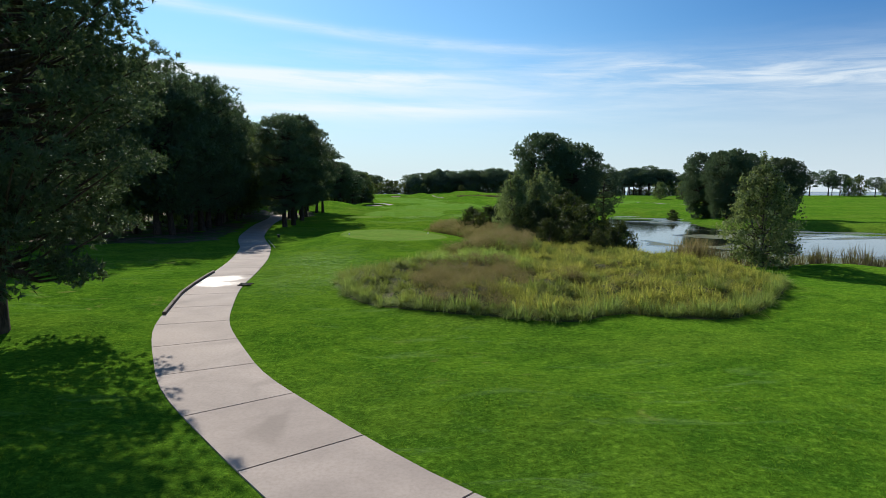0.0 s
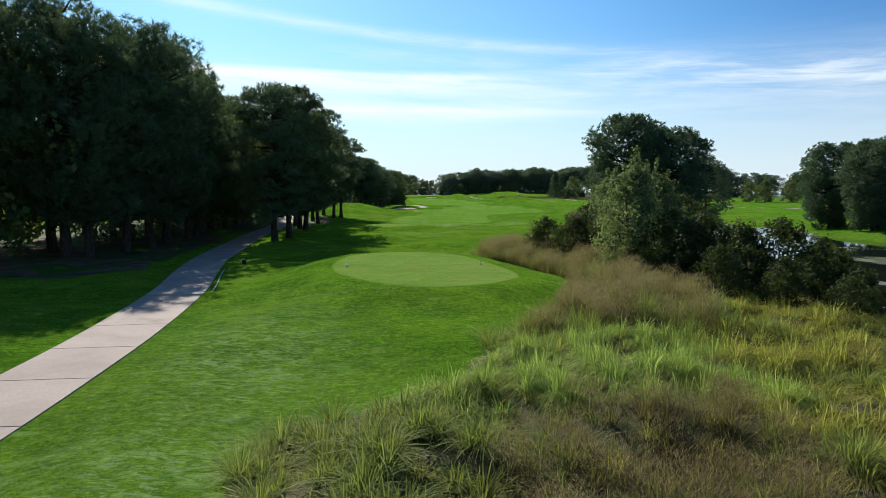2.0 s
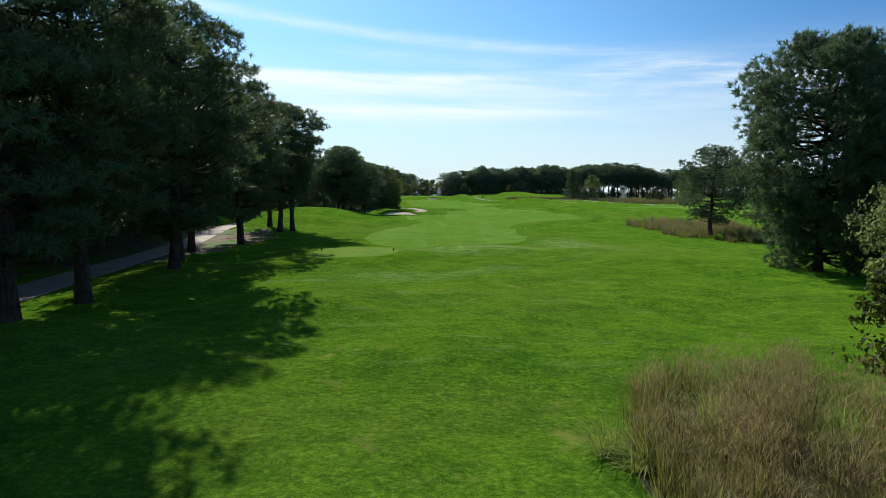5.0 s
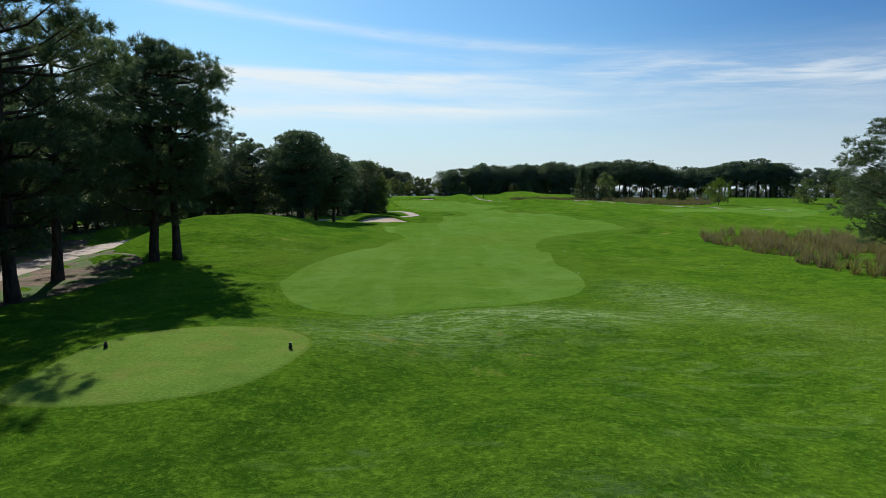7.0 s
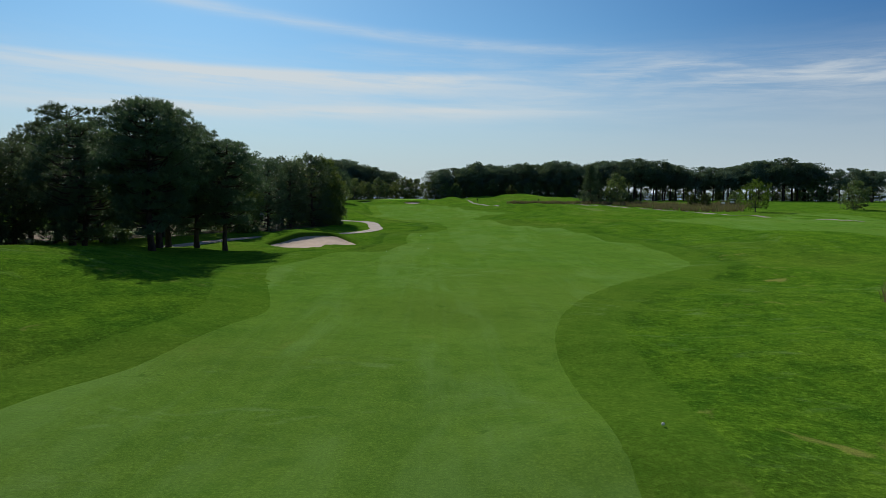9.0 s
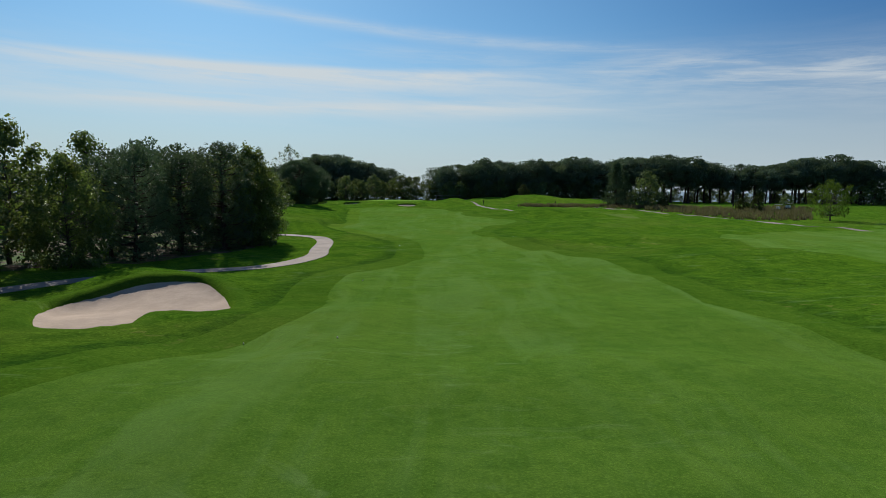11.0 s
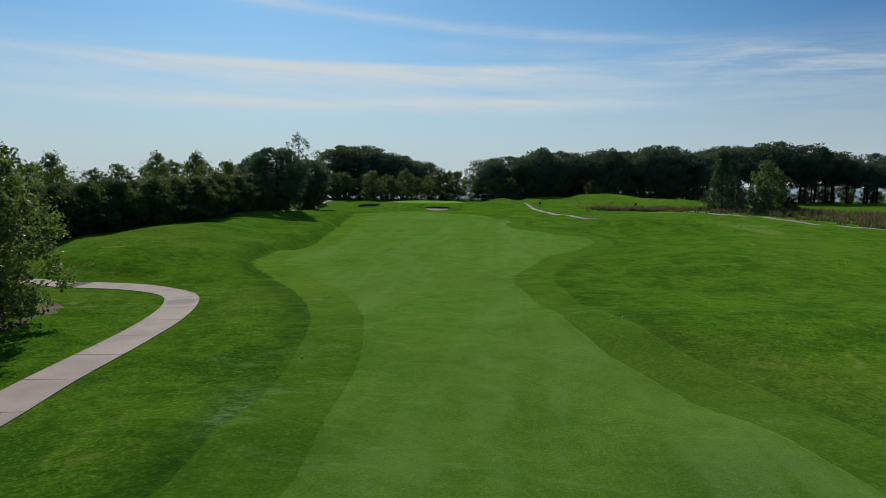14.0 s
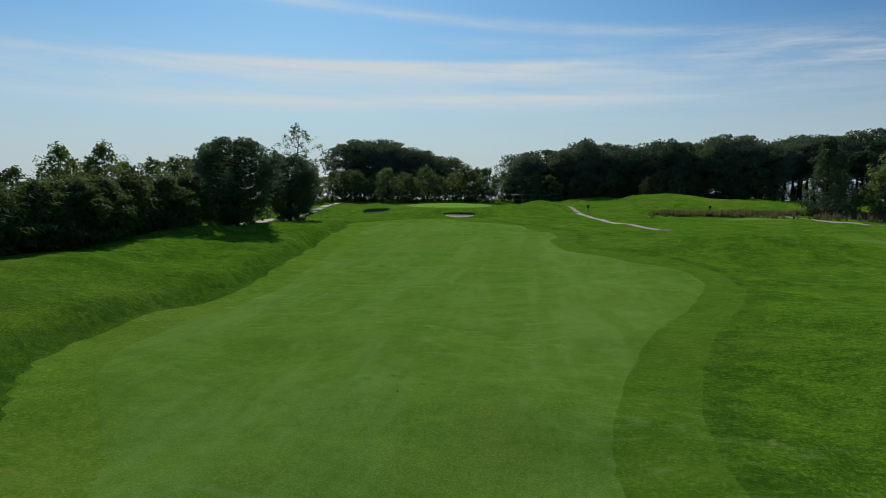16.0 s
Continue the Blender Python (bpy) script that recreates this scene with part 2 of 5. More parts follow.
def bark(c0, c1):
    def make(w):
        p = w.scaled(w.place(), (1.0, 1.0, 0.22))
        a = w.noise(p, 9.0, 4.0, 0.65, 0.6)
        return surface(w, w.mix(w.ramp(a, 0.3, 0.7), c0, c1), 0.92, w.bump(a, 0.8, 0.05), 0.15)
    return make


M_BARK = material("pine_bark", bark(rgb(0.028, 0.021, 0.017), rgb(0.085, 0.060, 0.046)))
M_BARK_GREY = material("grey_bark", bark(rgb(0.045, 0.038, 0.031), rgb(0.13, 0.112, 0.092)))


def foliage(c0, c1, c2, through=0.35, rough=0.6, spec=0.08, warm=0.5):
    def make(w):
        r = w.island_random()
        p = w.place()
        a = w.noise(p, 0.45, 3.0, 0.6)
        c = w.mix(r, c0, c1)
        c = w.mix(w.ramp(a, 0.5, 0.78, 0.0, 0.6), c, c2)
        tint = w.math("SUBTRACT", w.object_random(), 0.5)
        hsv = w.node("ShaderNodeHueSaturation")
        w.put(hsv.inputs["Hue"], w.math("ADD", 0.5, w.math("MULTIPLY", tint, 0.03)))
        w.put(hsv.inputs["Value"], w.math("ADD", 1.0, w.math("MULTIPLY", tint, 0.4)))
        w.put(hsv.inputs["Color"], c)
        c = hsv.outputs[0]
        d = surface(w, c, rough if spec > 0.1 else max(rough, 0.7), None, spec)
        t = w.node("ShaderNodeBsdfTranslucent")
        w.put(t.inputs[0], w.mix(warm, c, rgb(0.16, 0.22, 0.02)))
        m = w.node("ShaderNodeMixShader")
        m.inputs[0].default_value = through
        w.put(m.inputs[1], d)
        w.put(m.inputs[2], t.outputs[0])
        return m.outputs[0]
    return make


M_PINE = material("pine_needles", foliage(rgb(0.046, 0.086, 0.052), rgb(0.112, 0.168, 0.088), rgb(0.094, 0.140, 0.066), 0.32, 0.55, 0.16, 0.25))
# Distance haze is put into the greyer colour of the far belt foliage.
M_HAZED_PINE = material("hazed_belt_needles", foliage(rgb(0.080, 0.128, 0.104), rgb(0.128, 0.182, 0.138), rgb(0.125, 0.172, 0.112), 0.32))
M_HAZED_LEAF = material("hazed_belt_leaves", foliage(rgb(0.062, 0.096, 0.046), rgb(0.125, 0.165, 0.068), rgb(0.150, 0.155, 0.060), 0.35))
M_LEAF = material("broad_leaves", foliage(rgb(0.054, 0.096, 0.034), rgb(0.138, 0.188, 0.060), rgb(0.180, 0.164, 0.046), 0.46, 0.5, 0.18))
M_OLIVE = material("grey_green_leaves", foliage(rgb(0.070, 0.105, 0.046), rgb(0.270, 0.320, 0.145), rgb(0.230, 0.230, 0.095), 0.48, 0.5))
M_DARKLEAF = material("dark_shrub_leaves", foliage(rgb(0.018, 0.030, 0.013), rgb(0.050, 0.064, 0.024), rgb(0.068, 0.060, 0.024), 0.20))
M_BAMBOO = material("bamboo_leaves", foliage(rgb(0.044, 0.078, 0.028), rgb(0.105, 0.145, 0.056), rgb(0.110, 0.135, 0.046), 0.34, 0.75, 0.06))
M_LIME = material("bright_leaves", foliage(rgb(0.060, 0.115, 0.015), rgb(0.105, 0.170, 0.025), rgb(0.120, 0.165, 0.025), 0.38))
M_GREEN_GRASS = material("green_clump_blades", foliage(rgb(0.105, 0.155, 0.036), rgb(0.350, 0.400, 0.110), rgb(0.360, 0.345, 0.085), 0.50, 0.45))
M_LUSH_GRASS = material("bright_clump_blades", foliage(rgb(0.090, 0.150, 0.022), rgb(0.470, 0.540, 0.140), rgb(0.430, 0.450, 0.090), 0.55, 0.4))
M_YELLOW_GRASS = material("yellow_green_blades", foliage(rgb(0.120, 0.145, 0.028), rgb(0.640, 0.590, 0.125), rgb(0.540, 0.440, 0.130), 0.62, 0.5))
M_BROWN_GRASS = material("russet_plume_blades", foliage(rgb(0.100, 0.054, 0.041), rgb(0.390, 0.245, 0.176), rgb(0.240, 0.098, 0.070), 0.52, 0.6))
M_STEM = material("brown_grass_stems", foliage(rgb(0.076, 0.050, 0.028), rgb(0.195, 0.125, 0.072), rgb(0.150, 0.140, 0.048), 0.46, 0.6))
M_REED = material("dry_reed_blades", foliage(rgb(0.095, 0.062, 0.050), rgb(0.240, 0.165, 0.120), rgb(0.100, 0.110, 0.038), 0.35, 0.6))


def water(w):
    p = w.place()
    n = w.noise(w.scaled(p, (1.0, 0.5, 1.0)), 2.2, 3.0, 0.6)
    algae = w.noise(w.scaled(p, (0.7, 1.0, 1.0)), 0.075, 5.0, 0.62, 0.8)
    m = w.ramp(algae, 0.50, 0.58)
    c = w.mix(m, rgb(0.010, 0.014, 0.012), rgb(0.115, 0.125, 0.050))
    return surface(w, c, w.math("ADD", 0.04, w.math("MULTIPLY", m, 0.5)), w.bump(n, 0.12, 0.03), 0.5)


M_WATER = material("pond_water", water)


def open_water(w):
    n = w.noise(w.scaled(w.place(), (0.3, 1.0, 1.0)), 0.6, 4.0, 0.6)
    return surface(w, w.mix(n, rgb(0.030, 0.045, 0.050), rgb(0.060, 0.080, 0.085)), 0.18, w.bump(n, 0.25, 0.10), 0.5)


M_BAY = material("bay_water", open_water)


def litter(w):
    p = w.place()
    a = w.noise(p, 0.6, 4.0, 0.65, 0.5)
    b = w.noise(p, 9.0, 3.0, 0.65)
    c = w.mix(w.ramp(a, 0.35, 0.65), rgb(0.070, 0.052, 0.034), rgb(0.190, 0.135, 0.092))
    c = w.mix(w.ramp(b, 0.4, 0.7, 0.0, 0.6), c, rgb(0.045, 0.030, 0.018))
    c = w.mix(w.ramp(w.noise(p, 0.33, 4.0, 0.65, 0.6), 0.46, 0.56), c, rgb(0.050, 0.105, 0.014))
    return surface(w, c, 0.95, w.bump(b, 0.6, 0.04), 0.1)


M_LITTER = material("pine_straw_floor", litter)


def thatch(w):
    p = w.place()
    a, b = w.noise(p, 1.2, 4.0, 0.65, 0.5), w.noise(p, 16.0, 3.0, 0.7)
    c = w.mix(w.ramp(a, 0.35, 0.65), rgb(0.046, 0.062, 0.018), rgb(0.105, 0.088, 0.044))
    return surface(w, w.mix(w.ramp(b, 0.4, 0.7, 0.0, 0.6), c, rgb(0.042, 0.046, 0.020)), 0.95, w.bump(b, 0.8, 0.05), 0.1)


M_THATCH = material("thatch", thatch)

# ---- plan curves ----


def spline(pts, step, closed=False):
    """Catmull-Rom through the points, resampled at even steps."""
    p = np.array(pts, float)
    n = len(p)
    out = []
    for i in range(n if closed else n - 1):
        if closed:
            a, b, c, d = p[i - 1], p[i], p[(i + 1) % n], p[(i + 2) % n]
        else:
            b, c = p[i], p[i + 1]
            a, d = (p[i - 1] if i else 2 * b - c), (p[i + 2] if i + 2 < n else 2 * c - b)
        for u in np.linspace(0, 1, 24, endpoint=False):
            out.append(0.5 * (2 * b + (c - a) * u + (2 * a - 5 * b + 4 * c - d) * u * u + (3 * b - a - 3 * c + d) * u ** 3))
    out.append(out[0] if closed else p[-1])
    out = np.array(out)
    s = np.concatenate([[0], np.cumsum(np.linalg.norm(np.diff(out, axis=0), axis=1))])
    k = max(3, int(round(s[-1] / step)))
    q = np.linspace(0, s[-1], k + 1)
    res = np.stack([np.interp(q, s, out[:, 0]), np.interp(q, s, out[:, 1])], 1)
    return res[:-1] if closed else res


def signed(poly, x, y):
    """Distance to a closed outline, below zero inside."""
    x, y = np.asarray(x, float), np.asarray(y, float)
    best = np.full(x.shape, 1e9)
    inside = np.zeros(x.shape, bool)
    lo, hi = poly.min(0) - 25, poly.max(0) + 25
    near = (x > lo[0]) & (x < hi[0]) & (y > lo[1]) & (y < hi[1])
    if not near.any():
        return best
    xs, ys = x[near], y[near]
    bb, ins = np.full(xs.shape, 1e9), np.zeros(xs.shape, bool)
    for a, b in zip(poly, np.roll(poly, -1, 0)):
        d = b - a
        t = np.clip(((xs - a[0]) * d[0] + (ys - a[1]) * d[1]) / max(d @ d, 1e-9), 0, 1)
        bb = np.minimum(bb, (xs - a[0] - t * d[0]) ** 2 + (ys - a[1] - t * d[1]) ** 2)
        cross = ((a[1] > ys) != (b[1] > ys))
        ins ^= cross & (xs < (b[0] - a[0]) * (ys - a[1]) / np.where(abs(d[1]) < 1e-9, 1e-9, d[1]) + a[0])
    best[near] = np.sqrt(bb)
    inside[near] = ins
    return np.where(inside, -best, best)


def away(line, x, y):
    """Distance to an open line."""
    best = np.full(np.shape(x), 1e9)
    for a, b in zip(line[:-1], line[1:]):
        d = b - a
        t = np.clip(((x - a[0]) * d[0] + (y - a[1]) * d[1]) / max(d @ d, 1e-9), 0, 1)
        best = np.minimum(best, (x - a[0] - t * d[0]) ** 2 + (y - a[1] - t * d[1]) ** 2)
    return np.sqrt(best)


FAIR_LEFT = [(-3.7, 98.8), (-5.8, 100.6), (-7.4, 105.2), (-7.5, 110), (-6.3, 116), (-4.3, 123), (-3.2, 128.5), (-4.2, 133), (-5.8, 138.5),
             (-5.6, 145), (-3.6, 151.5), (-0.8, 156.5), (0.5, 161), (0.1, 167), (0.4, 173), (2.6, 178), (4.2, 184), (4.1, 190), (3.0, 198), (0.5, 205.5),
             (-3.5, 212), (-8.0, 218), (-9.1, 224), (-8.3, 233), (-10.3, 245), (-14.0, 271), (-16.5, 281)]
FAIR_RIGHT = [(-11, 288), (-2, 286.5), (5, 280), (9, 270), (8.3, 263), (9.3, 257), (12, 252.5), (16.5, 247), (17.6, 240), (15.5, 233), (12, 225),
              (10, 218.5), (9.2, 213), (10, 207), (11.6, 198.5), (14, 192), (17, 184.5), (18.8, 178), (19.2, 168), (20.6, 156), (20.6, 147.5),
              (17.1, 142.2), (12, 136.5), (9, 131), (7.2, 125), (6.7, 116), (6.5, 106.5), (5.6, 102.5), (3.6, 100), (1.0, 98.6), (-1.3, 98.1)]
FAIRWAY = spline(FAIR_LEFT + FAIR_RIGHT, 0.6, True)
TEE_1 = spline([(-4.8, 48), (-5.4, 50.7), (-5.2, 54.5), (-3.8, 56.2), (-1.9, 56.8), (0.2, 55.8), (1.5, 53.1), (2.6, 49.5), (3, 47), (2.6, 45.7), (1.4, 44.4), (-0.2, 43.8), (-1.7, 44.1), (-3, 45.1), (-4.1, 46.6)], 0.4, True)
TEE_2 = spline([(-8.3, 88.5), (-8.8, 90.5), (-8.8, 93), (-7.8, 94.4), (-6.2, 94.8), (-4.5, 94.3), (-3.6, 93), (-3.7, 91), (-4.4, 89.3), (-6.2, 88.4)], 0.4, True)
PATH = spline([(10, -10), (7, -3), (4, 2.5), (1.5, 6), (-0.7, 8.5), (-3, 11.7), (-4.3, 13.7), (-5.3, 15.8), (-6.8, 19.5), (-7.7, 23.2), (-8.5, 27.5), (-9.1, 33), (-10, 39.5), (-11.5, 47),
               (-13.2, 53), (-14.7, 59), (-16, 66), (-17.2, 73), (-18.3, 80), (-19.3, 88), (-20.3, 96), (-21.5, 103), (-24.2, 115), (-26, 124), (-26.5, 135), (-24.7, 147), (-21.6, 156),
               (-17.5, 169), (-13.2, 174.2), (-10, 176.2), (-7.6, 177.8), (-5.9, 180.8), (-5.1, 184.5), (-5.1, 187.4), (-5.8, 191.3), (-6.4, 196), (-7.1, 200), (-8.3, 203.8), (-9.8, 206.2), (-12, 207.5), (-14.6, 208), (-18, 208.2)], 0.5)
PATH_BACK = spline([(-18, 208.2), (-26, 211), (-31, 222), (-33, 240), (-30, 258), (-29, 270), (-31, 290), (-38, 325), (-45, 365)], 0.5)
POND = spline([(16.5, 44), (18.5, 52), (24, 62), (28, 72), (32, 92), (39, 113), (44, 113), (44, 100), (41, 88), (44, 78), (60, 66), (75, 58), (70, 45), (50, 38), (36, 36), (27, 38), (21, 40)], 1.0, True)
BUNKER = spline([(-13.6, 163.5), (-12.5, 166.5), (-10.4, 168.6), (-7.6, 168.9), (-5.4, 166.8), (-3.9, 164), (-3.9, 162.6), (-4.8, 161.9), (-6.6, 161.9), (-7.1, 161), (-6.7, 159.5), (-7.2, 158.2), (-9.2, 157.6), (-11.5, 159)], 0.4, True)
FAR_BUNKERS = [spline([(cx + a * math.cos(t), cy + b * math.sin(t) + 0.25 * b * math.cos(2 * t)) for t in np.linspace(0, 2 * math.pi, 11)[:-1]], 0.4, True) for cx, cy, a, b in ((-5.4, 294.6, 2.9, 1.15), (-21.0, 302.6, 2.6, 2.0))]
GREEN = spline([(-16.8, 309), (-13.5, 303.5), (-9, 301.5), (-3.5, 303), (-1.5, 310), (-5, 318), (-12, 321), (-16.5, 316)], 0.8, True)
NATIVE = spline([(-3.1, 30), (-2.6, 26), (-1.8, 23.5), (0, 21.3), (2.5, 19.8), (5, 18.9), (7.3, 20.2), (9, 19.5), (10.8, 19.4), (14, 22.5), (16.5, 26), (18, 31), (17, 38), (14.5, 43), (12.5, 48), (10.5, 55),
                 (8.5, 61), (6.5, 65), (3.8, 65), (2.5, 62.5), (2.3, 60), (2.9, 57), (4.2, 54), (5.2, 51), (5.5, 47.5), (4.4, 43), (3.0, 39.4), (1.7, 36.9), (0.6, 35.0), (0.3, 33.6), (-1.5, 32.2), (-2.7, 31.3)], 0.4, True)

# ---- terrain ----


def smooth(v, a, b):
    t = np.clip((v - a) / (b - a), 0, 1)
    return t * t * (3 - 2 * t)


def lump(x, y, cx, cy, sx, sy, turn=0.0):
    c, s = math.cos(radians(turn)), math.sin(radians(turn))
    u, v = (x - cx) * c + (y - cy) * s, -(x - cx) * s + (y - cy) * c
    return np.exp(-0.5 * ((u / sx) ** 2 + (v / sy) ** 2))


def waves(x, y):
    return (np.sin(x * 0.21 + 1.3) * np.cos(y * 0.17 + 0.4) + 0.6 * np.sin(x * 0.09 - y * 0.12) + 0.4 * np.sin(x * 0.43 + y * 0.37)) / 2.0


# cx, cy, height, sx, sy, turn
MOUNDS = [(-19.5, 134, 2.0, 7.5, 11, 12), (-23, 229, 1.3, 5.5, 7, 0), (-24.5, 247, 1.5, 5, 7, 0), (-20, 262, 1.0, 5, 7, 0), (-18, 216, 1.0, 5, 5, 0),
          (36, 160, 1.4, 8, 6, 20), (30, 183, 1.1, 7, 6, 0), (26, 224, 1.2, 7, 6, 0), (27, 258, 1.7, 8, 5, 0), (27, 201, 0.75, 12, 3.5, 3),
          (6.5, 314, 1.9, 4.0, 5, 0), (18, 336, 1.6, 6, 5, 0), (-5.4, 297.6, 0.8, 5, 1.8, 0), (-20.5, 306, 0.9, 4, 1.8, 0), (31, 328, 2.6, 7, 6, 0), (50, 332, 2.0, 8, 6, 0), (-4, 150, 0.25, 14, 3, 0), (8, 172, 0.25, 9, 3, 0), (-13, 170.5, 0.7, 5, 2.2, -15)]


def raw_land(x, y):
    x, y = np.asarray(x, float), np.asarray(y, float)
    h = 0.16 + 0.12 * waves(x, y) * smooth(np.hypot(x, y - 20), 0, 30)
    for k in range(14):
        a, s = 2.399 * k + 0.4, 2 * math.pi / (3.2 + 0.55 * k)
        h = h + (0.011 + 0.0026 * k) * np.sin((x * math.cos(a) + y * math.sin(a)) * s + 1.7 * k)
    h = h + 1.3 * smooth(y, 230, 330)
    for cx, cy, up, sx, sy, turn in MOUNDS:
        h = h + up * lump(x, y, cx, cy, sx, sy, turn)
    bank = smooth(signed(FAIRWAY, x, y), 2.6, 3.9) * smooth(-x, 2, 9) * smooth(y, 208, 222) * smooth(-y, -290, -275)
    h = h + 0.80 * bank
    d = signed(TEE_1, x, y)
    k = smooth(d, 3.8, 0.5)
    h = h * (1 - k) + 0.76 * k
    k = smooth(signed(TEE_2, x, y), 4.0, 0.5)
    h = h * (1 - k) + 0.40 * k
    k = smooth(signed(GREEN, x, y), 11, 0)
    h = h * (1 - k) + 2.35 * k
    d = np.minimum(away(PATH, x, y), away(PATH_BACK, x, y))
    k = smooth(d, 4.0, 1.3) * smooth(-y, -230, -200)
    h = h * (1 - k) + 0.03 * k
    h = h - 0.48 * smooth(signed(BUNKER, x, y), 0.1, -0.75)
    for outline in FAR_BUNKERS:
        h = h - (0.25 if outline[0][0] > -10 else 0.7) * smooth(signed(outline, x, y), 0.2, -0.9)
    h = h - 3.6 * smooth(y, 388, 404)
    d = signed(POND, x, y)
    h = h - 1.6 * smooth(d, 7, -3)
    k = smooth(signed(NATIVE, x, y), 0.2, -2.0)
    h = h + (0.25 + 0.16 * np.sin(x * 1.7 + 0.6 * y) * np.cos(y * 1.35 - 0.5 * x) + 0.12 * np.sin(x * 0.8 - y * 2.3)) * k
    return h


FX, FY = np.arange(-60.0, 100.0, 0.5), np.arange(-20.0, 400.0, 0.5)
FIELD = raw_land(*[a.ravel() for a in np.meshgrid(FX, FY)]).reshape(len(FY), len(FX))


def land(x, y):
    """Height of the ground, from the sampled field near the hole, worked out beyond it."""
    x, y = np.asarray(x, float), np.asarray(y, float)
    u, v = (x - FX[0]) / 0.5, (y - FY[0]) / 0.5
    inside = (u >= 0) & (v >= 0) & (u < len(FX) - 1) & (v < len(FY) - 1)
    i, j = np.clip(u.astype(int), 0, len(FX) - 2), np.clip(v.astype(int), 0, len(FY) - 2)
    a, b = u - i, v - j
    z = (FIELD[j, i] * (1 - a) + FIELD[j, i + 1] * a) * (1 - b) + (FIELD[j + 1, i] * (1 - a) + FIELD[j + 1, i + 1] * a) * b
    if not inside.all():
        z = np.where(inside, z, 0.0)
        z[~inside] = raw_land(x[~inside], y[~inside])
    return z


def land1(x, y):
    return float(land(np.array([x]), np.array([y]))[0])


# ---- mesh helpers ----


def mesh_of(name, verts, faces, mat, smooth_shade=False):
    me = bpy.data.meshes.new(name)
    v = np.ascontiguousarray(verts, np.float32)
    f = np.ascontiguousarray(faces, np.int32)
    k = f.shape[1]
    me.vertices.add(len(v))
    me.vertices.foreach_set("co", v.ravel())
    me.loops.add(f.size)
    me.loops.foreach_set("vertex_index", f.ravel())
    me.polygons.add(len(f))
    me.polygons.foreach_set("loop_start", np.arange(0, f.size, k, dtype=np.int32))
    me.polygons.foreach_set("use_smooth", np.full(len(f), smooth_shade))
    me.update(calc_edges=True)
    me.materials.append(mat)
    return me


def child(ob, parent, label=""):
    ob.parent = parent
    return tagged(ob, label)


def part(name, bm, mat, parent, label=""):
    me = bpy.data.meshes.new(name)
    bm.to_mesh(me)
    bm.free()
    me.materials.append(mat)
    return child(new(name, me), parent, label)


def sheet(name, outline, step, mat, lift, label, category, edge=0.008, over=None):
    """A turf or sand sheet inside an outline, draped over the land, with a turned-down edge."""
    from mathutils import geometry
    lo, hi = outline.min(0), outline.max(0)
    gx, gy = np.meshgrid(np.arange(lo[0], hi[0], step), np.arange(lo[1], hi[1], step))
    gx, gy = gx.ravel(), gy.ravel()
    keep = signed(outline, gx, gy) < -step * 0.45
    pts = np.concatenate([outline, np.stack([gx[keep], gy[keep]], 1)])
    n = len(outline)
    out = geometry.delaunay_2d_cdt([Vector(p) for p in pts], [], [list(range(n))], 1, 1e-5)
    v = np.array([(p.x, p.y) for p in out[0]])
    z = land(v[:, 0], v[:, 1]) + lift
    if over is not None:
        z = z - 0.07 * smooth(signed(over, v[:, 0], v[:, 1]), -0.15, -1.1)
    rim = np.column_stack([v[:n], z[:n]])
    along = np.roll(outline, -1, 0) - np.roll(outline, 1, 0)
    turn = np.sum(outline[:, 0] * np.roll(outline[:, 1], -1) - np.roll(outline[:, 0], -1) * outline[:, 1])
    away_from = np.column_stack([along[:, 1], -along[:, 0]]) / np.linalg.norm(along, axis=1)[:, None] * np.sign(turn)
    foot = outline + 0.16 * away_from
    foot = np.column_stack([foot, land(foot[:, 0], foot[:, 1]) - edge])
    verts = np.concatenate([np.column_stack([v, z]), rim, foot])
    faces = [tuple(f) for f in out[2]]
    m = len(v)
    faces += [(m + i, m + (i + 1) % n, m + n + (i + 1) % n) for i in range(n)] + [(m + i, m + n + (i + 1) % n, m + n + i) for i in range(n)]
    ob = new(name, mesh_of(name, verts, np.array(faces), mat, False))
    ob.data.polygons.foreach_set("use_smooth", np.array([True] * (len(faces) - 2 * n) + [False] * (2 * n)))
    return tagged(ob, label, category, kind="structure")


# ---- ground ----


def steps(a, b, fine, far_a, far_b):
    mid = list(np.arange(a, b, fine))
    left, x, s = [], a, fine
    while x > far_a:
        s *= 1.25
        x -= s
        left.append(x)
    right, x, s = [], mid[-1], fine
    while x < far_b:
        s *= 1.25
        x += s
        right.append(x)
    return np.array(left[::-1] + mid + right)


# patches of dew left on the rough: x, y, half widths, turn, strength
DEW = [(2.5, 97.0, 3.6, 1.0, 8, 0.75), (9.5, 99.5, 1.2, 3.2, 20, 0.45), (-1.5, 94.5, 2.6, 1.2, 0, 0.35), (-5.2, 36.5, 1.8, 4.0, 10, 0.30), (-4.6, 29.5, 1.3, 2.6, 0, 0.30), (1.6, 189, 0.4, 1.5, 20, 0.35), (-3.0, 82.5, 1.6, 1.0, 30, 0.32), (0.5, 83.5, 1.8, 0.7, 30, 0.30)]


